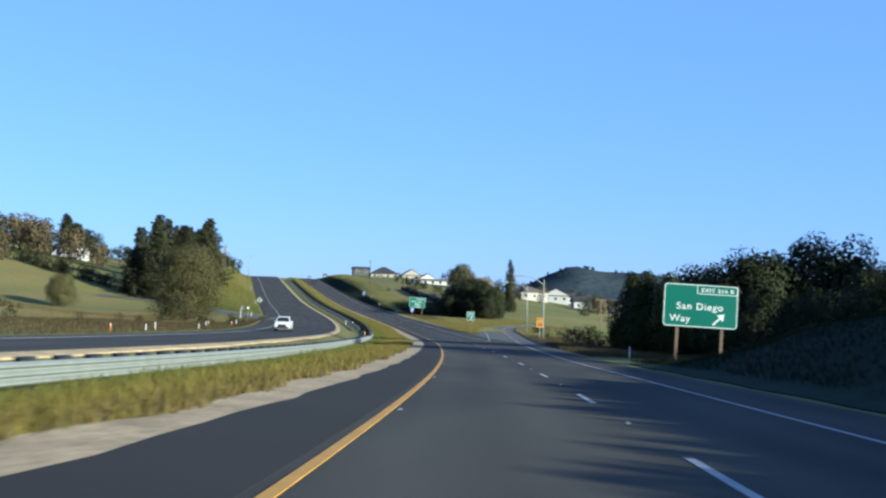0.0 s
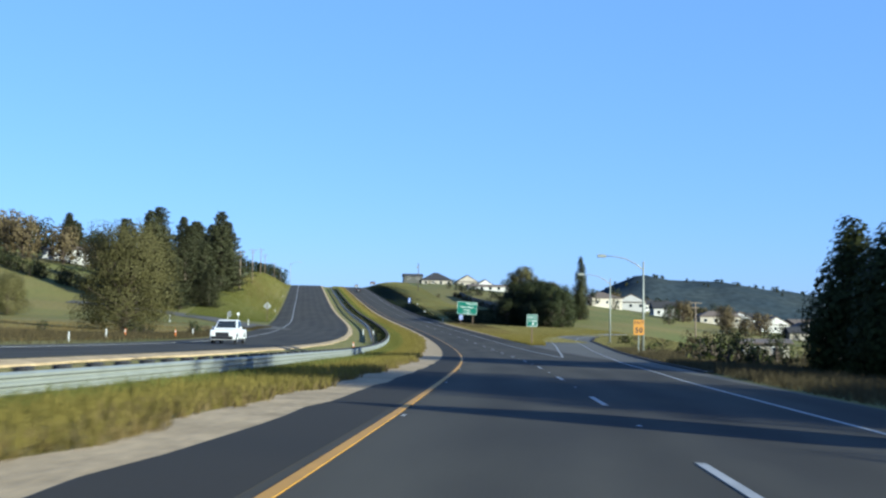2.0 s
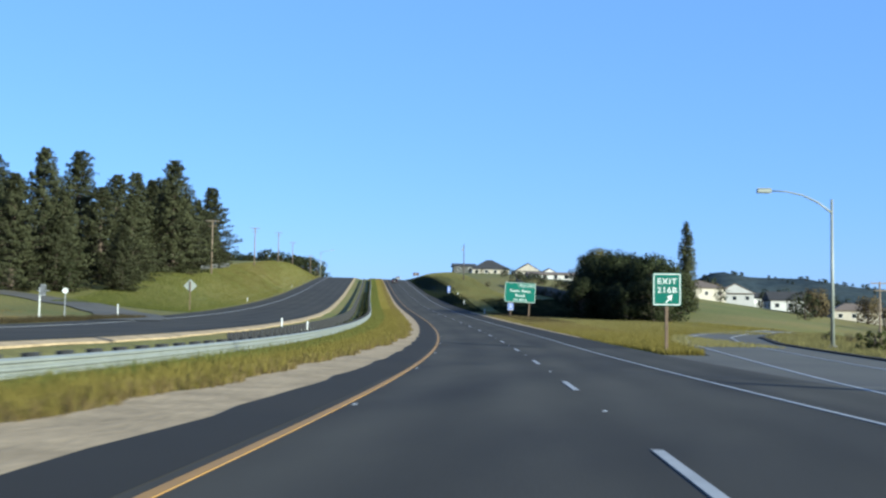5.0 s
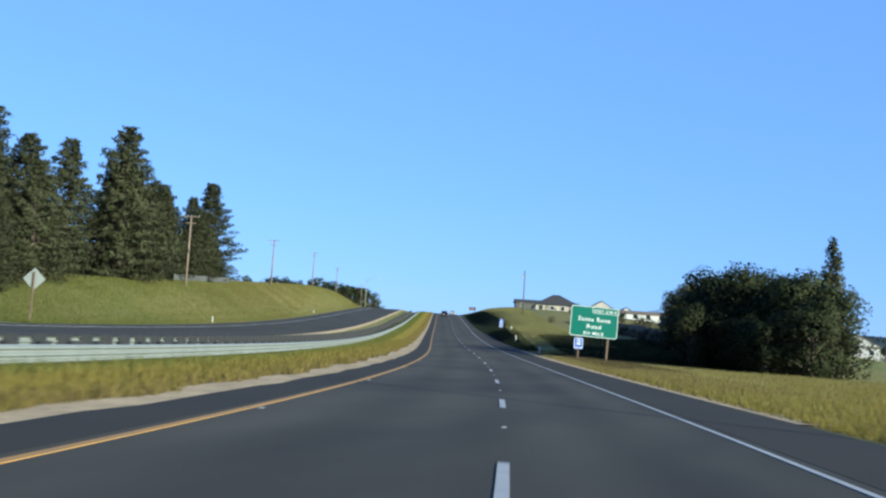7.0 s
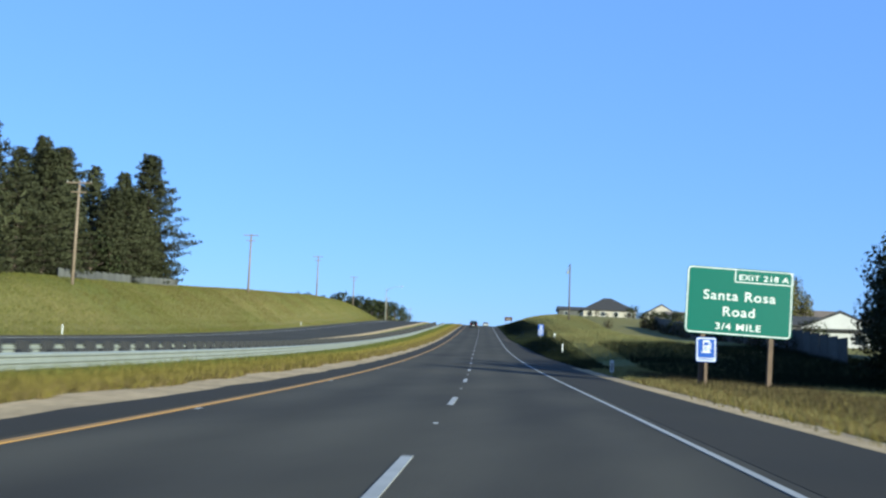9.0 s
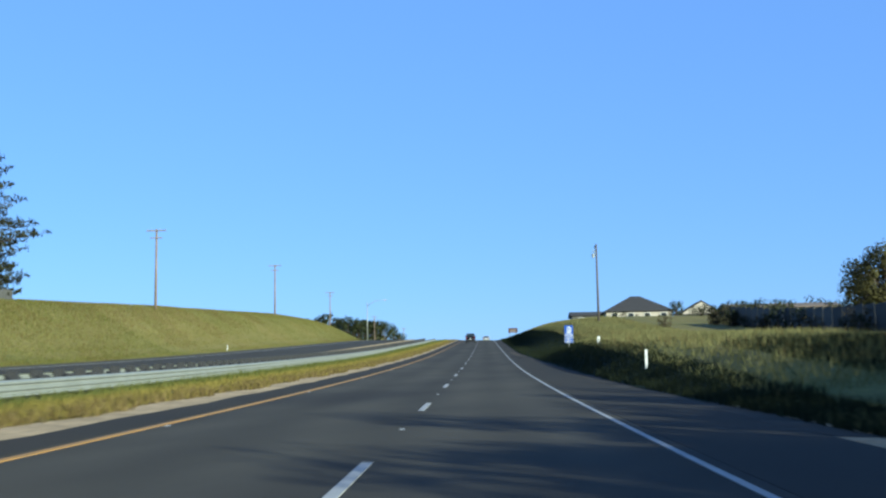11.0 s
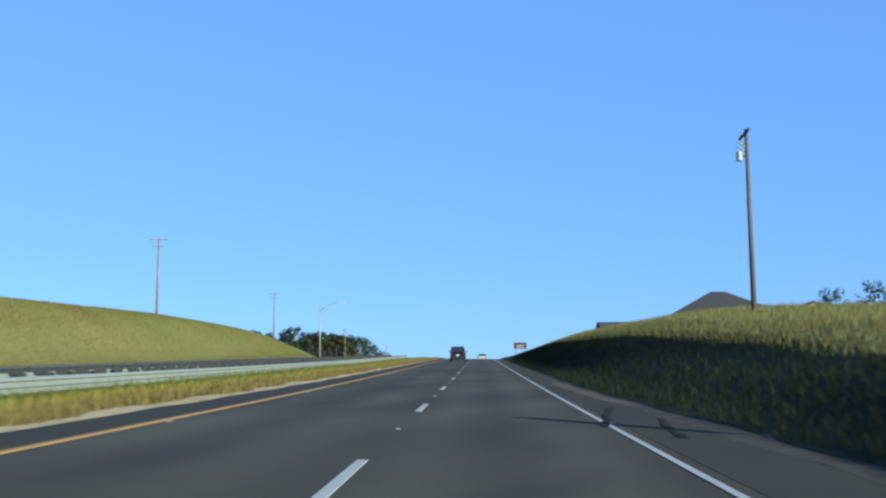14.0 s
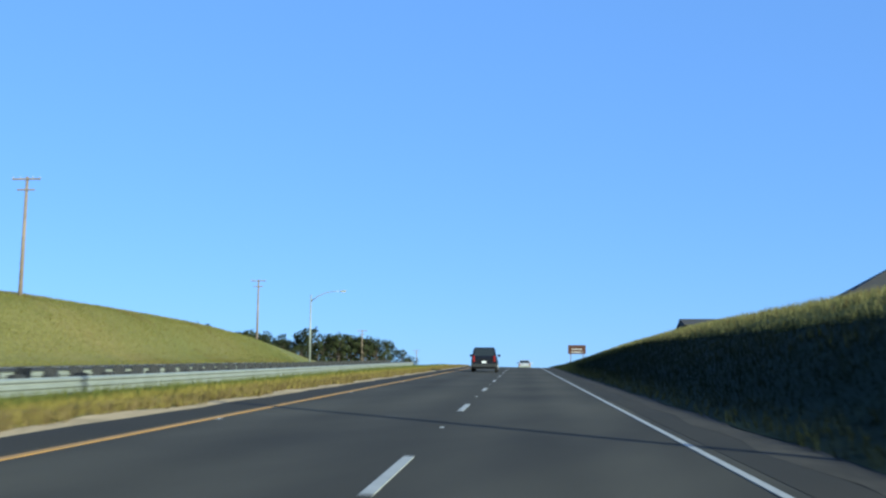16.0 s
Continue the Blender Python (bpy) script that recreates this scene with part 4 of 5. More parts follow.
blades("field_dry_grass", (80, 240), (-70, -31), 40000, 0.3, M["dry_blades"], "dry tan grass in the field beside the side road", 25)
blades("verge_dry_grass", (250, 318), (7.15, 13), 34000, 0.24, M["dry_blades"], "dry tan grass on the verge by the sign", 14)
blades("verge_weeds", (285, 330), (8.5, 14), 14000, 0.32, M["scrub"], "brown weeds on the verge by the sign", 15)
blades("ramp_straw", (185, 300), (lambda s: ramp_edge(s) + 0.35, lambda s: ramp_edge(s) + 14), 50000, 0.3, M["verge_blades"], "straw-coloured grass beyond the ramp", 12)
blades("gore_straw", (250, 318), (7.15, 27), 50000, 0.22, M["verge_blades"], "straw-coloured grass below the trees", 13)
blades("ramp_scrub", (84, 190), (lambda s: ramp_edge(s) + 0.35, lambda s: ramp_edge(s) + 16), 70000, 0.42, M["scrub"], "dry brown scrub on the slope beside the ramp", 10)
blades("field_scrub", (70, 250), (lambda s: side_road(s) + 2.7, -30.2), 60000, 0.4, M["scrub"], "dry brown scrub between side road and carriageway", 11)


# ---- dirt and a tar mark beside the upper shoulder ----
tagged(new("dirt_patch", strip("dirt_patch", np.arange(440, 463, 0.7), (lambda s: shoulder_edge(s) - 0.3 + 0.25 * smoothstep(446, 440, s) + 0.1 * np.sin(s * 1.3) + 0.06 * np.sin(s * 3.1), lambda s: shoulder_edge(s) + 0.3 + 0.1 * np.sin(s * 0.8)), 0.042, M["dirt"], lambda s, l: np.maximum(carriage_z(s, l), ground_z(s, l)))), "bare brown dirt patch at the foot of the bank", "dirt", kind="structure")
for rows in (((430.5, 3.35), (431.5, 3.5), (433.5, 3.72), (436, 4.0), (439, 4.4)), ((428.0, 4.32), (430, 4.42), (432, 4.62), (434.5, 4.9))):
    tagged(new("tar_mark", strip("tar_mark", np.arange(rows[0][0], rows[-1][0], 0.5), (lambda s: table(s, *rows) - 0.06 - 0.03 * np.sin(s * 2.1), lambda s: table(s, *rows) + 0.08 + 0.02 * np.sin(s * 3.3)), 0.045, M["tar"], carriage_z)), "dark curved tyre mark across the shoulder", "road marking", "tyre marks", "structure")


def sealed_crack(rows, half):
    """A wandering crack across the lanes, filled with tar: rows of distance and offset."""
    lat = np.arange(rows[0][1], rows[-1][1], 0.12)
    at = np.interp(lat, [r[1] for r in rows], [r[0] for r in rows]) + 0.05 * np.sin(lat * 3.1) + 0.03 * np.sin(lat * 7.7)
    wide = half * (0.55 + 0.3 * np.sin(lat * 2.3 + 1) ** 2) * np.minimum(1, np.minimum(lat - lat[0], lat[-1] - lat) / 0.8 + 0.15)
    verts = []
    for l, a, w in zip(lat, at, wide):
        for d in (-w, w):
            x, y = plan(a + d, l)
            verts.append((float(x), float(y), float(carriage_z(a + d, l)) + 0.045))
    faces = [(2 * i, 2 * i + 1, 2 * i + 3, 2 * i + 2) for i in range(len(lat) - 1)]
    tagged(new("crack_seal", raw("crack_seal", verts, [f[::-1] for f in faces], M["tar"])), "black tar seal along a crack in the asphalt", "road marking", "crack seals", "structure")


sealed_crack(((210.6, -3.6), (209.8, -1.7), (208.6, -0.5), (208.3, 0.6), (207.9, 2.5)), 0.1)
pole_tree = tree("alder_tree", 121, 10.3, 13.0, "olive", "broad green tree rising behind the houses", "tree", "", 0.1, 64, 0.15, 80)
plant(pole_tree, 478, 53.6)


# ---- guardrail ----
def guardrail(name, label, first, last, side, lat_of, z_of, base, tall, post_top, post_mat):
    """Beam panels bolted to posts over spacer blocks; side is the way the beam faces."""
    ob = thing(name, pose(0, 0, 0), label, "guardrail", "median guardrails")
    wave = [(0.0, 0.0), (0.075, 0.045), (0.075, 0.095), (0.012, 0.135), (0.012, 0.165), (0.075, 0.205), (0.075, 0.255), (0.012, 0.295), (0.012, 0.325), (0.075, 0.365), (0.075, 0.415), (0.0, 0.46)]
    prof = wave + [(x - 0.012, z) for x, z in reversed(wave)]
    panel = 7.62
    for k in range(int(first / panel), int(last / panel)):
        s = np.linspace(k * panel, (k + 1) * panel - 0.004, 4)
        verts, faces, n = [], [], len(prof)
        for q in s:
            zb, lat = float(z_of(q)) + base, float(lat_of(q))
            for dx, dz in prof:
                x, y = plan(q, lat + side * (0.24 + dx))
                verts.append((float(x), float(y), zb + dz * tall / 0.46))
        for i in range(len(s) - 1):
            for j in range(n):
                faces.append((i * n + j, (i + 1) * n + j, (i + 1) * n + (j + 1) % n, i * n + (j + 1) % n)[::side])
        new("rail_panel", raw("rail_panel", verts, faces, M["steel"])).parent = ob
    post = mesh_from("post", boxed(-0.08, -0.07, -0.5, 0.08, 0.07, post_top), M[post_mat])
    x0, x1 = sorted((side * 0.08, side * 0.24))
    block = mesh_from("spacer_block", boxed(x0, -0.17, post_top - 0.38, x1, 0.17, post_top + 0.01), M["dark_block"])
    for k in range(int(first / 1.905), int(last / 1.905)):
        s = 1.905 * k
        x, y = plan(s, lat_of(s))
        p = new("post", post)
        p.parent, p.matrix_local = ob, pose(float(x), float(y), float(z_of(s)), 0, 0, -math.degrees(float(np.interp(s, RS, RH))))
        new("spacer_block", block).parent = p
    return ob


guardrail("guardrail", "galvanised steel guardrail on posts along the median grass", -15, 590, 1, rail_lat, rail_z, 0.27, 0.43, 0.77, "dark_block")
guardrail("guardrail", "galvanised steel guardrail seen from behind, dark blocks on posts", 200, 590, -1, back_rail_lat, back_rail_z, 0.36, 0.42, 0.86, "dark_block")


# ---- signs ----
def text_part(body, size, x, z, mat, parent, name="lettering", wide=1.0, bold=0.005):
    cu = bpy.data.curves.new(name, "FONT")
    cu.body, cu.size, cu.align_x, cu.extrude, cu.offset = body, size, "CENTER", 0.004, bold
    cu.space_character = 1.14
    tmp = bpy.data.objects.new("tmp", cu)
    scene.collection.objects.link(tmp)
    me = bpy.data.meshes.new_from_object(tmp.evaluated_get(bpy.context.evaluated_depsgraph_get()))
    bpy.data.objects.remove(tmp)
    me.materials.clear()
    me.materials.append(mat)
    ob = new(name, me)
    ob.parent = parent
    ob.matrix_local = pose(x, -0.032, z, 90) @ Matrix.Diagonal((wide, 1, 1, 1))
    return ob


def rounded_plate(w, h, r, y0, y1, z0=0.0):
    bm = bmesh.new()
    loop = []
    for cx, cz, a0 in ((w / 2 - r, h - r, 0), (-w / 2 + r, h - r, 90), (-w / 2 + r, r, 180), (w / 2 - r, r, 270)):
        for k in range(5):
            a = radians(a0 + k * 22.5)
            loop.append((cx + r * math.cos(a), z0 + cz + r * math.sin(a)))
    f = [bm.verts.new((x, y0, z)) for x, z in loop]
    b = [bm.verts.new((x, y1, z)) for x, z in loop]
    bm.faces.new(f[::-1])
    bm.faces.new(b)
    n = len(loop)
    for k in range(n):
        bm.faces.new((f[k], f[(k + 1) % n], b[(k + 1) % n], b[k]))
    bmesh.ops.recalc_face_normals(bm, faces=bm.faces[:])
    return bm


def border(w, h, r, t, inset, y, z0=0.0):
    bm = bmesh.new()
    rings = []
    for k in (inset, inset + t):
        ring = []
        for cx, cz, a0 in ((w / 2 - r, h - r, 0), (-w / 2 + r, h - r, 90), (-w / 2 + r, r, 180), (w / 2 - r, r, 270)):
            for q in range(5):
                a = radians(a0 + q * 22.5)
                ring.append(bm.verts.new((cx + (r - k) * math.cos(a), y, z0 + cz + (r - k) * math.sin(a))))
        rings.append(ring)
    n = len(rings[0])
    for k in range(n):
        bm.faces.new((rings[0][k], rings[0][(k + 1) % n], rings[1][(k + 1) % n], rings[1][k]))
    bmesh.ops.recalc_face_normals(bm, faces=bm.faces[:])
    bm.faces.ensure_lookup_table()
    if bm.faces[0].normal.y > 0:
        bmesh.ops.reverse_faces(bm, faces=bm.faces[:])
    return bm


def sign(name, s, lat, w, h, bottom, colour, label, lines=(), posts=(-0.3, 0.3), post_mat="wood", post_w=0.09, tab=None, turn=0.0, category="road sign", roundish=0.2, edge=True, tilt=0.0):
    """A panel that faces the traffic, its posts, border and lettering."""
    ob = thing(name, place(s, lat, 0, turn) @ pose(0, 0, 0, 0, tilt, 0), label, category)
    plate = part("panel", rounded_plate(w, h, roundish, -0.025, 0.0, bottom), M[colour], ob)
    part("panel_back", rounded_plate(w - 0.02, h - 0.02, roundish, 0.002, 0.02, bottom + 0.01), M["alu"], ob, "bare aluminium back")
    if edge:
        part("border", border(w, h, roundish, 0.045, 0.03, -0.029, bottom), M["sign_white"], plate, "white border")
    for p in posts:
        part("post", boxed(p * w - post_w, 0.022, -0.6, p * w + post_w, 0.022 + 2 * post_w, bottom + h * 0.9, bevel=0.01), M[post_mat], ob)
    for body, size, x, z, wide in lines:
        text_part(body, size, x, bottom + z, M["sign_white"], plate, wide=wide)
    if tab:
        tw, th, tx, tz = tab
        q = part("exit_tab_border", border(tw, th, 0.08, 0.04, 0.0, -0.029, 0.0), M["sign_white"], plate, "white tab outline")
        q.matrix_local = pose(tx, 0, bottom + tz)
    return ob, plate


first_sign, plate = sign("exit_sign", 70.1, 11.35, 4.4, 2.55, 1.95, "green", "large green exit sign with white lettering on timber posts",
                         (("San Diego", 0.56, -0.05, 1.05, 1.06), ("Way", 0.56, -1.2, 0.32, 1.06), ("EXIT 216 B", 0.30, 0.95, 2.12, 1.2)), (-0.30, 0.30), tab=(2.4, 0.55, 0.95, 1.98), tilt=2.3)
bm = bmesh.new()
tube(bm, [(0.75, -0.03, 2.15), (1.28, -0.03, 2.68)], [0.06, 0.06], 4)
for v in bm.verts:
    v.co.y = -0.030 + 0.002 * (v.co.y + 0.03)
vs = [bm.verts.new(c) for c in ((1.42, -0.031, 2.82), (0.98, -0.031, 2.74), (1.34, -0.031, 2.38))]
bm.faces.new(vs)
part("arrow", bm, M["sign_white"], plate, "white diagonal arrow")
second_sign, plate = sign("distance_sign", 312.8, 10.75, 4.3, 2.75, 2.15, "green", "large green distance sign with white lettering on timber posts",
                          (("Santa Rosa", 0.54, 0.0, 1.42, 1.08), ("Road", 0.54, 0.0, 0.78, 1.08), ("3/4 MILE", 0.38, 0.0, 0.22, 1.2), ("EXIT 218 A", 0.31, 0.95, 2.29, 1.2)), (-0.32, 0.32), tab=(2.35, 0.55, 0.96, 2.17), tilt=2.3)


def pump(parent, x, z, h):
    """White fuel pump pictogram with a letter on it."""
    w = h * 0.52
    bm = bmesh.new()
    box(bm, x - w * 0.75, -0.034, z, x + w * 0.75, -0.029, z + h * 0.09)
    box(bm, x - w * 0.5, -0.034, z + h * 0.09, x + w * 0.5, -0.029, z + h * 0.58)
    box(bm, x - w * 0.5, -0.034, z + h * 0.58, x - w * 0.34, -0.029, z + h * 0.86)
    box(bm, x + w * 0.34, -0.034, z + h * 0.58, x + w * 0.5, -0.029, z + h * 0.86)
    box(bm, x - w * 0.5, -0.034, z + h * 0.86, x + w * 0.5, -0.029, z + h)
    box(bm, x + w * 0.62, -0.034, z + h * 0.25, x + w * 0.74, -0.029, z + h * 0.82)
    p = part("pictogram", bm, M["sign_white"], parent, "white fuel pump pictogram")
    q = text_part("D", h * 0.42, x, z + h * 0.19, M["sign_blue"], p, bold=0.006)
    q.location.y = -0.038
    return p


def white_band(parent, w, z, h):
    band = part("word_band", boxed(-w / 2 + 0.03, -0.031, z, w / 2 - 0.03, -0.027, z + h), M["sign_white"], parent, "white band with blue bars")
    bm = bmesh.new()
    for k in range(6):
        x = -w * 0.37 + w * 0.125 * k
        box(bm, x, -0.035, z + h * 0.2, x + w * 0.09, -0.032, z + h * 0.8)
    part("bars", bm, M["sign_blue"], band)


ob, plate = sign("fuel_sign", 312.6, 9.55, 0.82, 1.0, 1.05, "sign_blue", "small blue sign with a white fuel pump pictogram", (), (0.0,), "wood", 0.06, roundish=0.08)
pump(plate, 0, 1.42, 0.5)
white_band(plate, 0.82, 1.1, 0.12)
ob, plate = sign("services_sign", 426.5, 8.7, 0.74, 0.98, 1.02, "sign_blue", "blue fuel sign above a plaque reading NEXT EXIT", (), (0.0,), "steel", 0.035, roundish=0.05, edge=False)
pump(plate, 0, 1.3, 0.56)
white_band(plate, 0.74, 1.06, 0.15)
low = part("plaque", rounded_plate(0.74, 0.52, 0.05, -0.025, 0.0, 0.48), M["sign_blue"], ob, "blue plaque with white words")
part("plaque_border", border(0.74, 0.52, 0.05, 0.018, 0.01, -0.029, 0.48), M["sign_white"], low)
text_part("NEXT", 0.19, 0, 0.78, M["sign_white"], low, bold=0.006)
text_part("EXIT", 0.19, 0, 0.55, M["sign_white"], low, bold=0.006)
ob, plate = sign("gore_sign", 202.5, 6.9, 1.3, 1.5, 2.2, "green", "green exit sign in the grass beside the ramp", (("EXIT", 0.36, 0, 1.0, 1.1), ("216B", 0.36, 0, 0.6, 1.1)), (0.0,), "wood", 0.07, roundish=0.1)
bm = bmesh.new()
tube(bm, [(-0.05, -0.03, 2.32), (0.12, -0.03, 2.55)], [0.04, 0.04], 4)
for v in bm.verts:
    v.co.y = -0.030 + 0.002 * (v.co.y + 0.03)
bm.faces.new([bm.verts.new(c) for c in ((0.25, -0.031, 2.72), (-0.02, -0.031, 2.62), (0.2, -0.031, 2.42))])
part("arrow", bm, M["sign_white"], plate, "white arrow")
ob, plate = sign("ramp_speed_sign", 168.5, 13.2, 0.98, 0.9, 1.75, "sign_yellow", "amber advisory speed sign below a matching plate", (), (0.0,), "steel", 0.04, roundish=0.08, edge=False)
text_part("50", 0.66, 0, 1.97, M["black"], plate, wide=1.0, bold=0.02)
upper = part("upper_plate", rounded_plate(0.98, 0.46, 0.06, -0.025, 0.0, 2.68), M["sign_yellow"], ob, "amber plate reading EXIT")
text_part("EXIT", 0.36, 0, 2.77, M["black"], upper, wide=1.1)
ob, plate = sign("brown_sign", 625, 8.6, 2.3, 1.15, 1.1, "sign_brown", "brown roadside sign on two short posts", (), (-0.35, 0.35), "wood", 0.05, roundish=0.06, edge=False)
bm = bmesh.new()
for z in (1.3, 1.68):
    box(bm, -0.7, -0.034, z, 0.7, -0.029, z + 0.07)
part("bars", bm, M["sign_white"], plate, "white lettering bars")


def diamond_back(s, lat):
    ob = thing("diamond_sign", place(s, lat), "grey back of a diamond warning sign on a timber post", "road sign")
    bm = rounded_plate(1.1, 1.1, 0.08, 0, 0.02)
    bmesh.ops.rotate(bm, verts=bm.verts[:], cent=(0, 0, 0.55), matrix=Matrix.Rotation(radians(45), 3, "Y"))
    bmesh.ops.translate(bm, verts=bm.verts[:], vec=(0, 0, 2.45))
    part("panel", bm, M["steel"], ob)
    part("post", boxed(-0.05, -0.12, -0.4, 0.05, -0.01, 3.5, bevel=0.008), M["wood"], ob)


diamond_back(286.5, -30.6)


def marker(s, lat, colour="sign_white", h=1.15, w=0.1, label="white flexible roadside marker post", group="marker posts", name="marker_post"):
    ob = thing(name, place(s, lat), label, "marker post", group)
    bm = bmesh.new()
    box(bm, -w / 2, -0.012, -0.2, w / 2, 0.012, h, bevel=0.006)
    part("post", bm, M["sign_white"] if colour != "sign_orange" else M[colour], ob)
    part("reflector", boxed(-w * 0.4, -0.02, h - 0.28, w * 0.4, -0.012, h - 0.08), M["plate" if colour == "sign_white" else "sign_white"], ob, "reflective patch")
    return ob


def paddle(s, lat, z0=0.85):
    ob = thing("paddle_marker", place(s, lat), "white paddle marker with dark bars on a thin post", "marker post", "paddle markers")
    plate = part("paddle", rounded_plate(0.2, 0.62, 0.03, -0.012, 0.0, z0), M["sign_white"], ob)
    bm = bmesh.new()
    for z in (0.1, 0.23, 0.36):
        box(bm, -0.05, -0.016, z0 + z, 0.05, -0.013, z0 + z + 0.08)
    part("bars", bm, M["black"], plate, "dark figures as bars")
    part("post", boxed(-0.03, 0.002, -0.3, 0.03, 0.03, z0 + 0.55), M["steel"], ob)


paddle(406.7, 9.4, 0.02)
paddle(326, 7.3, 0.22)
for s, lat in ((112, -31), (118, -31.4), (142, -31), (155, -32), (190, -31.6),
               (84, 9.6), (372, 8.0), (352, -30.6), (470, -30.8)):
    marker(s, lat, h=0.85 if lat > 0 else 0.8)
for s, lat in ((101, -31.5), (165, -33), (178, -31.2)):
    marker(s, lat, "sign_orange", 0.75, 0.12, "orange and white construction marker post", "orange markers", "orange_marker")


def junction_sign(s, lat):
    ob = thing("junction_sign", place(s, lat), "two small pale sign panels on a post beside the side road", "road sign")
    for x in (-0.44, 0.04):
        part("panel", rounded_plate(0.42, 0.8, 0.04, -0.012, 0.0, 1.75 + 0.05 * (x > 0)), M["alu"], ob)
    part("crossbar", boxed(-0.44, 0.002, 2.1, 0.46, 0.03, 2.16), M["alu"], ob)
    part("post", boxed(-0.3, 0.032, -0.3, -0.2, 0.11, 2.4, bevel=0.01), M["sign_white"], ob)


def round_sign(s, lat):
    ob = thing("round_sign", place(s, lat), "small round white sign on a thin post at the side road", "road sign")
    part("panel", rounded_plate(0.46, 0.46, 0.22, -0.012, 0.0, 1.95), M["sign_white"], ob)
    part("post", boxed(-0.03, 0.002, -0.3, 0.03, 0.05, 2.2, bevel=0.006), M["alu"], ob)


junction_sign(239, -33.6)
round_sign(241, -32.5)
for s, lat, q in ((226.8, -12.3, 1.0), (224.5, -13.7, 1.1), (257, -32.2, 1.1), (262, -45.5, 1.2)):
    marker(s, lat, h=q)
marker(146.5, -11.5, "sign_orange", 0.95, 0.09, "orange and white construction marker post", "orange markers", "orange_marker")


# ---- lamps and utility poles ----
def street_lamp(s, lat, side):
    ob = thing("street_lamp", place(s, lat), "tall galvanised street lamp with a long curved arm", "street lamp", "street lamps")
    part("base", tubed([(0, 0, -0.3), (0, 0, 0.18)], [0.28, 0.26], 12), M["concrete"], ob, "round concrete footing")
    part("pole", tubed([(0, 0, 0.1), (0, 0, 8.7)], [0.12, 0.075], 12), M["steel"], ob, smooth=True)
    arm = [(0, 0, 7.9), (side * 0.8, 0, 8.5), (side * 1.7, 0, 8.92), (side * 2.7, 0, 9.12), (side * 3.65, 0, 9.15)]
    part("arm", tubed(arm, [0.06, 0.055, 0.05, 0.042, 0.036], 8), M["steel"], ob, smooth=True)
    bm = bmesh.new()
    box(bm, side * 3.6, -0.16, 9.06, side * 4.3, 0.16, 9.24, bevel=0.05)
    head = part("luminaire", bm, M["steel"], ob, "grey cobra-head luminaire")
    part("lens", boxed(side * 3.95 - 0.22, -0.11, 9.02, side * 3.95 + 0.22, 0.11, 9.065), M["lamp_clear"], head)
    return ob


street_lamp(171.2, 14.1, -1)
street_lamp(217, 19.2, -1)
street_lamp(646, -30.6, 1).scale = (1.25, 1.25, 1.25)


def utility_pole(s, lat, h, equipment=False, turn=0.0, mat="pole", label="weathered timber utility pole with a crossarm"):
    ob = thing("utility_pole", place(s, lat, 0, turn), label, "utility pole", "utility poles")
    part("pole", tubed([(0, 0, -0.8), (0, 0, h)], [0.16, 0.10] if equipment else [0.19, 0.12], 10), M[mat], ob, smooth=True)
    if equipment:
        arm = part("crossarm", boxed(-0.16, -1.2, h - 0.35, -0.06, 1.2, h - 0.2, bevel=0.01), M[mat], ob)
        for k, z in enumerate((h - 1.0, h - 1.25, h - 1.5)):
            part("fuse_cutout", tubed([(-0.12, -0.1 + 0.1 * k, z), (-0.55, -0.15 + 0.12 * k, z + 0.3)], [0.05, 0.04], 6), M["steel"], ob, "grey fused cutout")
        part("equipment_can", tubed([(-0.42, 0, h - 1.75), (-0.42, 0, h - 1.25)], [0.17, 0.17], 10), M["steel"], ob, "grey equipment can")
        part("brace", tubed([(-0.1, 0, h - 0.95), (-0.1, 0.75, h - 0.32)], [0.025, 0.025], 5), M["steel"], ob)
    else:
        arm = part("crossarm", boxed(-1.3, -0.2, h - 0.30, 1.3, -0.1, h - 0.16, bevel=0.01), M["pole"], ob)
        part("lower_crossarm", boxed(-0.8, -0.2, h - 1.25, 0.8, -0.1, h - 1.13, bevel=0.01), M["pole"], ob)
        for x in (-1.2, -0.55, 0.55, 1.2):
            part("insulator", tubed([(x, -0.15, h - 0.16), (x, -0.15, h + 0.04)], [0.045, 0.03], 6), M["steel"], arm)
    return ob


utility_pole(382.5, -40.8, 10.6)
utility_pole(476, -41.6, 10.6)
utility_pole(568, -42.2, 10.6)
utility_pole(668, -43.7, 10.6)
utility_pole(790, -42, 10.6)
utility_pole(960, -42, 10.6)
utility_pole(304.3, 58.5, 9.6)
# this pole shows its shaded side, which the darker wood colour gives
utility_pole(473, 15.8, 10.0, True, mat="shaded_pole", label="timber utility pole with fuses and equipment can, shade in its colour")


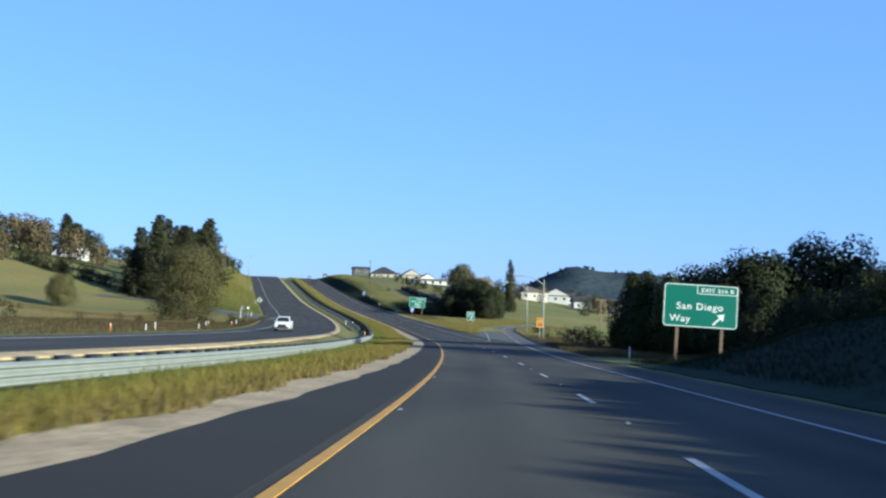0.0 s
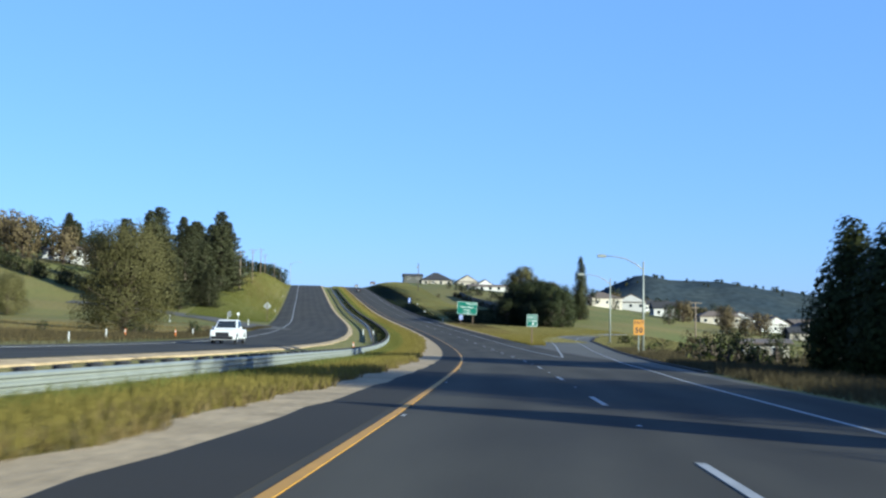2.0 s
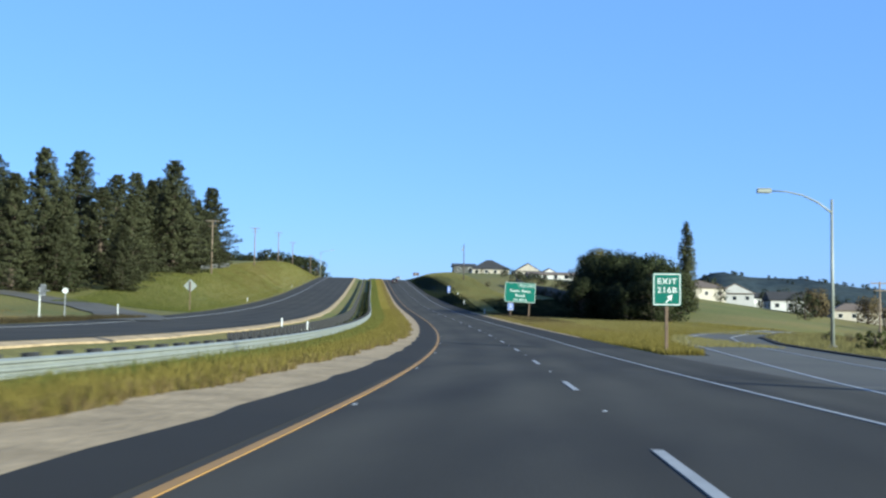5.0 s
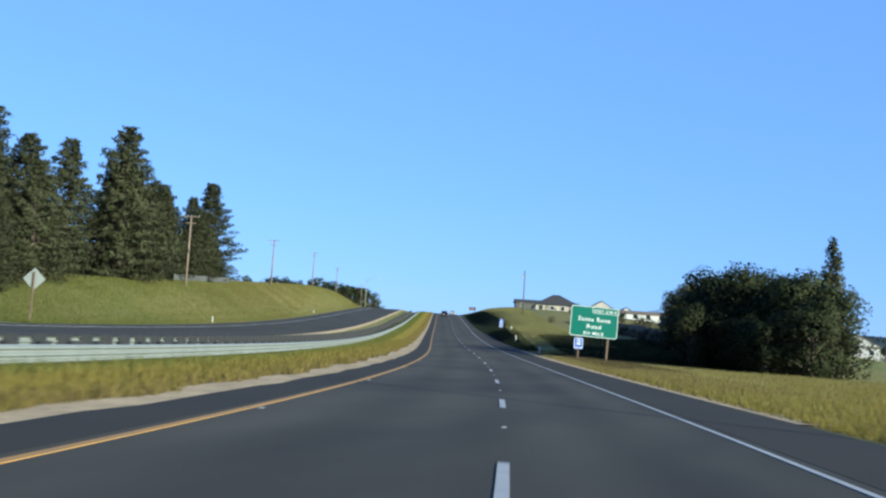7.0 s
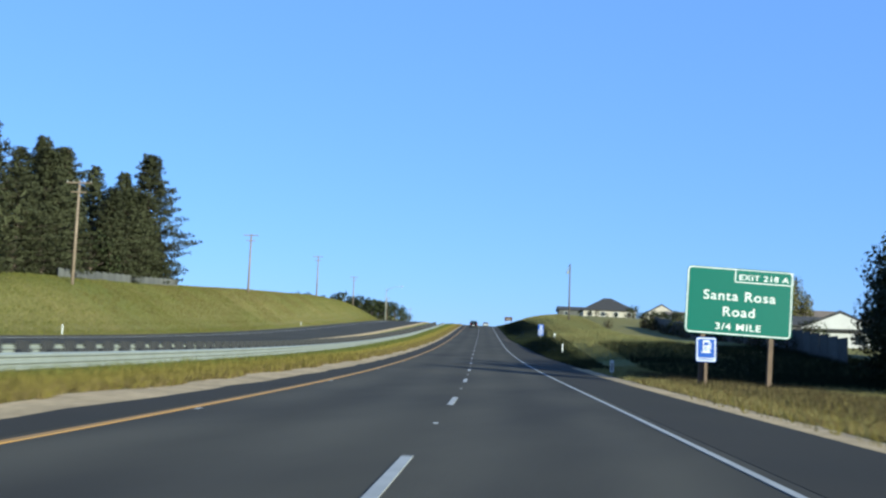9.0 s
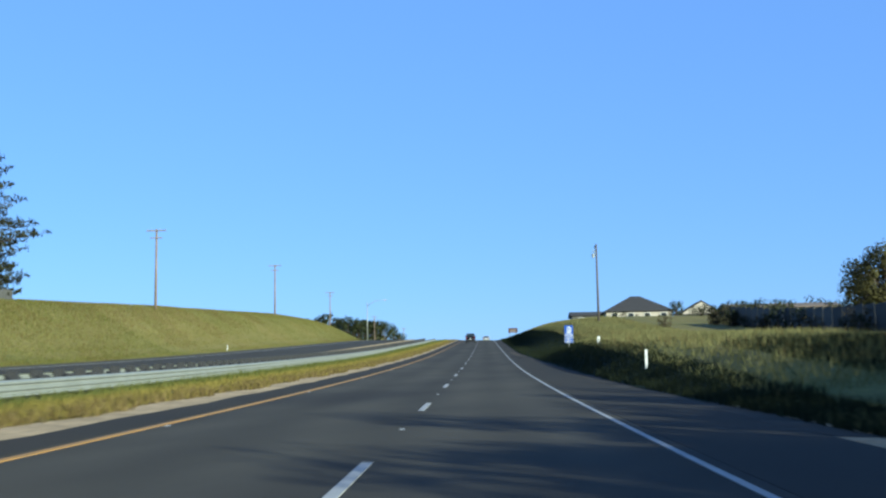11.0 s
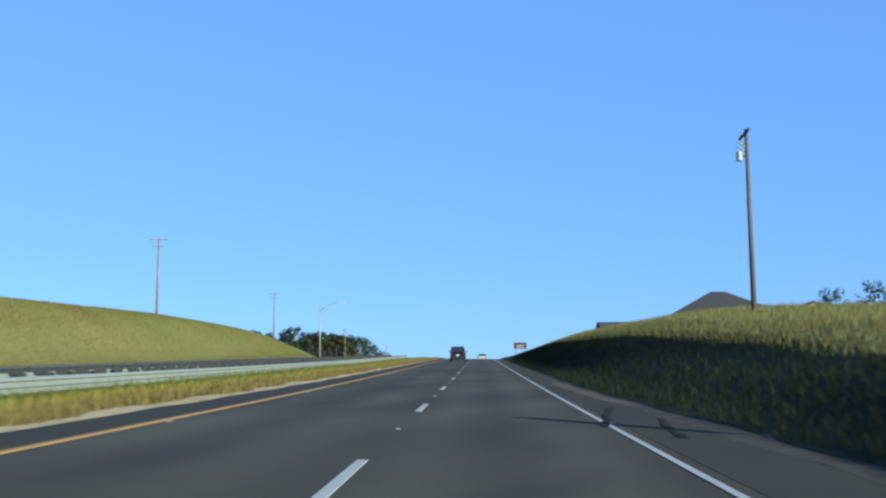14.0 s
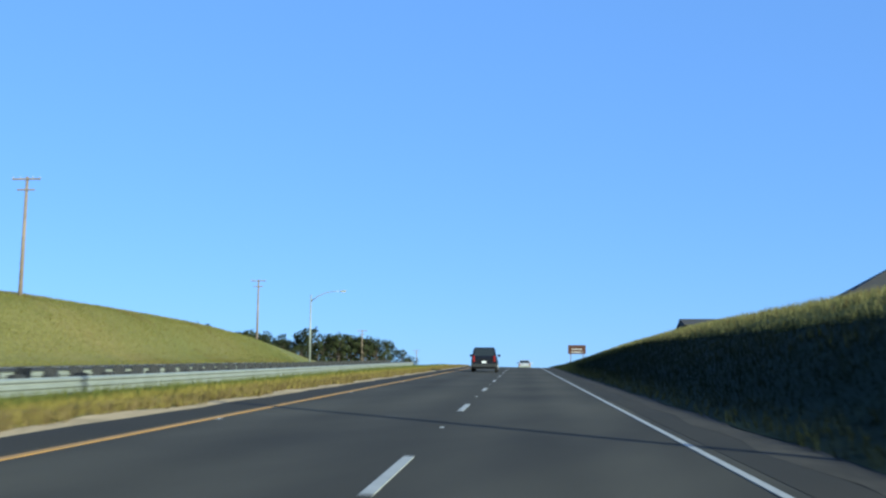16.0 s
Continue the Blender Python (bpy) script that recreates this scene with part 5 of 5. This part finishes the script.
# ---- houses ----
def house(s, lat, w, d, h, roof="gable", wall="stucco", roof_mat="roof", pitch=0.45, turn=0.0, label="", storeys=1, dz=0.0, group="hillside houses"):
    ob = thing("house", place(s, lat, dz, turn), label or "single-storey house with a tiled roof", "house", group)
    bm = bmesh.new()
    box(bm, -w / 2, -d / 2, -1.5, w / 2, d / 2, h)
    rise = pitch * min(w, d) / 2
    walls = part("wall", bm, M[wall], ob)
    bm = bmesh.new()
    o, z0 = 0.45, h - 0.12
    x, y = w / 2 + o, d / 2 + o
    base = [bm.verts.new(c) for c in ((-x, -y, z0), (x, -y, z0), (x, y, z0), (-x, y, z0))]
    up = [bm.verts.new((v.co.x, v.co.y, z0 + 0.16)) for v in base]
    rise = pitch * (min(w, d) / 2 + o)
    if roof == "hip":
        k = max(0.3, (x - y)) if w >= d else 0.3
        r = [bm.verts.new((-k, 0, z0 + 0.16 + rise)), bm.verts.new((k, 0, z0 + 0.16 + rise))]
        tops = ((up[0], up[1], r[1], r[0]), (up[1], up[2], r[1]), (up[2], up[3], r[0], r[1]), (up[3], up[0], r[0]))
    elif roof == "gable_front":
        r = [bm.verts.new((0, -y, z0 + 0.16 + pitch * x)), bm.verts.new((0, y, z0 + 0.16 + pitch * x))]
        tops = ((up[1], up[2], r[1], r[0]), (up[3], up[0], r[0], r[1]), (up[0], up[1], r[0]), (up[2], up[3], r[1]))
    else:
        r = [bm.verts.new((-x, 0, z0 + 0.16 + pitch * y)), bm.verts.new((x, 0, z0 + 0.16 + pitch * y))]
        tops = ((up[0], up[1], r[1], r[0]), (up[2], up[3], r[0], r[1]), (up[1], up[2], r[1]), (up[3], up[0], r[0]))
    for f in tops:
        bm.faces.new(f)
    for k in range(4):
        bm.faces.new((base[k], base[(k + 1) % 4], up[(k + 1) % 4], up[k]))
    bm.faces.new(base[::-1])
    bmesh.ops.recalc_face_normals(bm, faces=bm.faces[:])
    part("roof", bm, M[roof_mat], ob)
    if roof == "gable_front":
        bm = bmesh.new()
        a = [bm.verts.new(c) for c in ((-w / 2 + 0.1, -y - 0.03, h + 0.1), (w / 2 - 0.1, -y - 0.03, h + 0.1), (0, -y - 0.03, h + pitch * w / 2 - 0.1))]
        b = [bm.verts.new((v.co.x, v.co.y + 0.02, v.co.z)) for v in a]
        bm.faces.new(a)
        bm.faces.new(b[::-1])
        for k in range(3):
            bm.faces.new((a[k], a[(k + 1) % 3], b[(k + 1) % 3], b[k]))
        bmesh.ops.recalc_face_normals(bm, faces=bm.faces[:])
        part("gable", bm, M[wall], ob)
    n = max(2, int(w / 3.2))
    for q in range(storeys):
        for k in range(n):
            cx, cz = -w / 2 + w * (k + 0.5) / n, 1.0 + 2.7 * q
            win = part("window", boxed(cx - 0.62, -d / 2 - 0.05, cz - 0.06, cx + 0.62, -d / 2 - 0.004, cz + 1.16), M["trim"], walls)
            part("pane", boxed(cx - 0.52, -d / 2 - 0.06, cz + 0.04, cx + 0.52, -d / 2 - 0.052, cz + 1.06), M["glass"], win)
        for k in range(max(1, int(d / 4))):
            cy, cz = -d / 2 + d * (k + 0.5) / max(1, int(d / 4)), 1.0 + 2.7 * q
            part("window", boxed(-w / 2 - 0.05, cy - 0.6, cz, -w / 2 - 0.004, cy + 0.6, cz + 1.1), M["glass"], walls)
    return ob


house(562, 31.8, 12.8, 11, 2.5, "hip", "stucco", "roof", 0.56, 0, "cream bungalow with a large dark hipped roof above the bank", dz=-1.2)
house(640, 29, 9, 9, 2.6, "gable", "fence", "roof", 0.25, 0, "low house with a dark roof on the crest of the bank", dz=0.9)
house(578, 47, 9, 9, 2.6, "gable_front", "stucco", "roof", 0.6, 0, "white house with a gable facing the road", dz=-1.2)
house(566, 53, 8, 8, 2.4, "gable_front", "white_wall", "roof", 0.6, 0, "small white house with a gable facing the road", dz=-2.2)
house(500, 45, 16, 7, 2.3, "gable", "white_wall", "roof_tan", 0.2, 0, "long low white building behind the bank", dz=-1.0)
house(500, 64, 12, 10, 2.9, "gable", "stucco", "roof_tan", 0.4, 10, "cream house with a low tan roof")
house(425, 46, 14, 9, 2.9, "gable", "fence", "roof", 0.3, 5, "dark timber house with a low roof", dz=-1.3)
house(392, 38, 8, 9, 2.5, "gable_front", "white_wall", "roof", 0.45, -8, "white gabled house with a dark roof", dz=-1.0)
house(470, 80, 12, 10, 3.0, "hip", "stucco", "roof_tan", 0.4, 15, "cream house with a hipped tan roof")
for k, (s, lat) in enumerate(((400, 125), (420, 150), (440, 112), (455, 170), (390, 160), (470, 130), (490, 180), (510, 150), (530, 200), (540, 120), (560, 170), (580, 140), (600, 190), (430, 200), (390, 210), (620, 230), (480, 240), (360, 190), (370, 145), (650, 170), (350, 165))):
    house(s, lat, 9 + 5 * rng.random(), 8 + 2 * rng.random(), 2.9, ("gable", "gable_front", "hip")[k % 3], "white_wall" if k % 2 else "stucco", "roof_tan" if k % 3 else "roof", 0.4, 40 * rng.random() - 20, "pale single-storey house among trees in the valley", group="valley houses")
for k, (s, lat) in enumerate(((380, -110), (392, -88), (388, -124), (372, -132))):
    house(s, lat, 11, 9, 2.9, ("gable", "hip")[k % 2], "white_wall", "roof_tan", 0.4, 30 * rng.random(), "pale farmhouse among trees on a grassy slope", group="farmhouses")


house(506, 180, 36, 12, 5.6, "gable", "stucco", "roof_tan", 0.35, 8, "long two-storey beige apartment block with a tan roof", storeys=2, group="valley houses")
house(186, 30, 4.6, 6, 2.5, "gable", "stucco", "roof_tan", 0.12, -12, "small beige shed below the exit ramp", dz=-1.1, group="valley houses")
house(252, 66, 7, 6, 2.8, "gable", "stucco", "roof_tan", 0.2, 0, "low beige building below the exit ramp", group="valley houses")
for k in range(26):
    house(430 + 230 * rng.random(), 95 + 150 * rng.random(), 8 + 3 * rng.random(), 8, 2.9, ("gable_front", "gable")[k % 2], "white_wall", ("roof_tan", "roof")[k % 2], 0.5, 30 * rng.random() - 15, "white gabled house beyond the green field", group="valley houses")


# ---- fence of boards along the hill top ----
def board_fence(s0, s1, lat, h, label):
    ob = thing("board_fence", pose(0, 0, 0), label, "fence")
    board = mesh_from("fence_board", boxed(-0.012, -1.18, -0.2, 0.012, 1.18, h), M["fence"])
    for k in range(int((s1 - s0) / 2.4)):
        s = s0 + 2.4 * k
        x, y = plan(s, lat)
        b = new("fence_panel", board)
        b.parent = ob
        b.matrix_local = pose(float(x), float(y), float(ground_z(s, lat)), 0, 0, -math.degrees(float(np.interp(s, RS, RH))))
    return ob


board_fence(386, 434, -43.2, 1.0, "grey weathered board fence along the hilltop")
board_fence(352, 450, 27, 1.9, "dark weathered board fence behind the bank")


# ---- vehicles ----
def loft(sections):
    """A closed body from cross-sections: (y, [(half width, z) from sill to roof])."""
    bm = bmesh.new()
    rings = []
    for y, prof in sections:
        rings.append([bm.verts.new((x, y, z)) for x, z in prof] + [bm.verts.new((-x, y, z)) for x, z in reversed(prof)])
    n = len(rings[0])
    for a, b in zip(rings, rings[1:]):
        for k in range(n):
            bm.faces.new((a[k], a[(k + 1) % n], b[(k + 1) % n], b[k]))
    bm.faces.new(rings[0])
    bm.faces.new(rings[-1][::-1])
    bmesh.ops.recalc_face_normals(bm, faces=bm.faces[:])
    return bm


def wheel(parent, x, y, r):
    side = 1 if x > 0 else -1
    tyre = part("wheel", tubed([(x - side * 0.22, y, r), (x - side * 0.2, y, r), (x, y, r)], [r * 0.9, r, r * 0.96], 20), M["rubber"], parent, "black tyre on an alloy rim")
    part("rim", tubed([(x - side * 0.02, y, r), (x + side * 0.012, y, r)], [r * 0.66, r * 0.6], 16), M["rim"], tyre)


def vehicle(name, m, label, paint, kind):
    ob = thing(name, m, label, "car")
    L, W = {"suv": (4.75, 0.93), "pickup": (5.7, 0.98), "sedan": (4.7, 0.9)}[kind]
    H = {"suv": 1.78, "pickup": 1.88, "sedan": 1.46}[kind]
    belt = {"suv": 1.08, "pickup": 1.12, "sedan": 0.95}[kind]
    y0, y1 = -L / 2, L / 2

    def low(y, w, b):
        return (y, [(w * 0.90, 0.30), (w, 0.42), (w, 0.72), (w * 0.985, b - 0.06), (w * 0.95, b)])

    secs = [low(y0, W * 0.94, belt - 0.08), low(y0 + 0.12, W, belt), low(y0 + L * 0.3, W, belt), low(y0 + L * 0.7, W, belt - 0.02), low(y0 + L * 0.9, W * 0.97, belt - 0.12), low(y1, W * 0.86, belt - 0.32)]
    if kind == "pickup":
        secs[-2:] = [low(y0 + L * 0.9, W, belt - 0.04), low(y1 - 0.08, W * 0.97, belt - 0.08), low(y1, W * 0.93, belt - 0.16)]
    body = part("body", loft(secs), M[paint], ob, smooth=False)
    a, b = {"suv": (y0 + 0.08, y0 + L * 0.62), "pickup": (y0 + L * 0.34, y0 + L * 0.72), "sedan": (y0 + L * 0.16, y0 + L * 0.66)}[kind]
    slope = {"suv": 0.35, "pickup": 0.25, "sedan": 0.75}[kind]

    def up(y, w, t):
        return (y, [(w * 0.94, belt - 0.02), (w * (0.94 - 0.16 * t), belt + (H - belt) * t * 0.92), (w * (0.94 - 0.24 * t), belt + (H - belt) * t)])

    part("cabin", loft([up(a, W, 0.02), up(a + slope, W, 1.0), up(b - 0.85, W, 0.98), up(b + 0.1, W, 0.02)]), M[paint], ob)

    def pane(c, nm="window"):
        bm = bmesh.new()
        vs = [bm.verts.new(v) for v in c]
        bm.faces.new(vs)
        ext = bmesh.ops.extrude_face_region(bm, geom=bm.faces[:])
        bm.faces.ensure_lookup_table()
        bm.normal_update()
        nn = bm.faces[0].normal * 0.012
        bmesh.ops.translate(bm, verts=[v for v in ext["geom"] if isinstance(v, bmesh.types.BMVert)], vec=nn)
        bmesh.ops.recalc_face_normals(bm, faces=bm.faces[:])
        return part(nm, bm, M["glass"], ob, "dark glass")

    t0, t1 = 0.14, 0.86
    zl, zh = belt + (H - belt) * t0, belt + (H - belt) * t1
    ya, yb = a + slope * t0 - 0.02, a + slope * t1 - 0.02
    pane([(-W * 0.80, ya, zl), (W * 0.80, ya, zl), (W * 0.68, yb, zh), (-W * 0.68, yb, zh)], "rear_window")
    fa, fb = b + 0.1 - 0.95 * t0 + 0.02, b + 0.1 - 0.95 * t1 + 0.02
    pane([(W * 0.80, fa, zl), (-W * 0.80, fa, zl), (-W * 0.68, fb, zh), (W * 0.68, fb, zh)], "windscreen")
    for sd in (-1, 1):
        xl, xh = sd * (W * (0.94 - 0.16 * t0) + 0.012), sd * (W * (0.94 - 0.16 * t1) + 0.012)
        pane([(xl, ya + 0.25, zl), (xl, fa - 0.3, zl), (xh, fb - 0.1, zh), (xh, yb + 0.15, zh)], "side_window")
        part("tail_lamp", boxed(sd * W * 0.80 - 0.07, y0 - 0.03, belt - 0.34, sd * W * 0.80 + 0.07, y0 + 0.08, belt + (0.1 if kind == "suv" else -0.05), bevel=0.015), M["lamp_red"], body, "red tail lamp")
        part("headlamp", boxed(sd * W * 0.68 - 0.14, y1 - 0.12, belt - 0.52, sd * W * 0.68 + 0.14, y1 + 0.03, belt - 0.36, bevel=0.02), M["lamp_clear"], body, "clear headlamp")
        part("mirror", boxed(sd * (W + 0.1) - 0.1, fa - 0.5, belt + 0.02, sd * (W + 0.1) + 0.1, fa - 0.4, belt + 0.2, bevel=0.03), M[paint], ob)
        for y in (y0 + L * 0.19, y0 + L * 0.80):
            r = 0.37 if kind != "sedan" else 0.33
            part("wheel_arch", tubed([(sd * (W - 0.2), y, r + 0.03), (sd * (W + 0.004), y, r + 0.03)], [r * 1.2, r * 1.2], 18), M["black"], body, "black wheel arch")
            wheel(ob, sd * (W + 0.02), y, r)
    part("rear_bumper", boxed(-W * 0.95, y0 - 0.08, 0.36, W * 0.95, y0 + 0.1, 0.60, bevel=0.04), M["black" if kind == "suv" else "steel"], ob)
    part("front_bumper", boxed(-W * 0.86, y1 - 0.1, 0.34, W * 0.86, y1 + 0.07, 0.58, bevel=0.04), M["black" if kind == "pickup" else paint], ob)
    part("grille", boxed(-W * 0.52, y1 - 0.04, belt - 0.62, W * 0.52, y1 + 0.02, belt - (0.24 if kind == "pickup" else 0.34), bevel=0.01), M["black"], ob)
    part("lower_grille", boxed(-W * 0.6, y1 - 0.02, 0.36, W * 0.6, y1 + 0.085, 0.46), M["black"], ob)
    part("sill", boxed(-W * 0.96, y0 + L * 0.28, 0.24, W * 0.96, y0 + L * 0.7, 0.36), M["black"], ob)
    part("number_plate", boxed(-0.16, y0 - 0.095, 0.66, 0.16, y0 - 0.02, 0.80), M["plate"], ob, "blank pale plate")
    if kind == "pickup":
        part("bed", boxed(-W * 0.82, y0 + 0.1, belt - 0.012, W * 0.82, y0 + L * 0.35, belt + 0.008), M["black"], ob, "dark open load bed")
    return ob


def on_road(s, lat, zf, turn=0.0):
    x, y = plan(s, lat)
    return Matrix.Translation((float(x), float(y), float(zf(s, lat)) + 0.03)) @ Euler((0, 0, -float(np.interp(s, RS, RH)) + radians(turn))).to_matrix().to_4x4() @ Euler((math.atan(float(road_z(s + 2) - road_z(s - 2)) / 4) * (1 if turn == 0 else -1), 0, 0)).to_matrix().to_4x4()


vehicle("suv", on_road(556, -1.4, carriage_z), "dark sport utility vehicle in the inner lane of the road", "dark_car", "suv")
vehicle("pickup_truck", on_road(154, -22, opposite_z, 180), "white pickup truck on the opposite carriageway", "white_car", "pickup")
vehicle("sedan", on_road(645, 1.8, carriage_z), "silver car far ahead near the crest", "silver_car", "sedan")
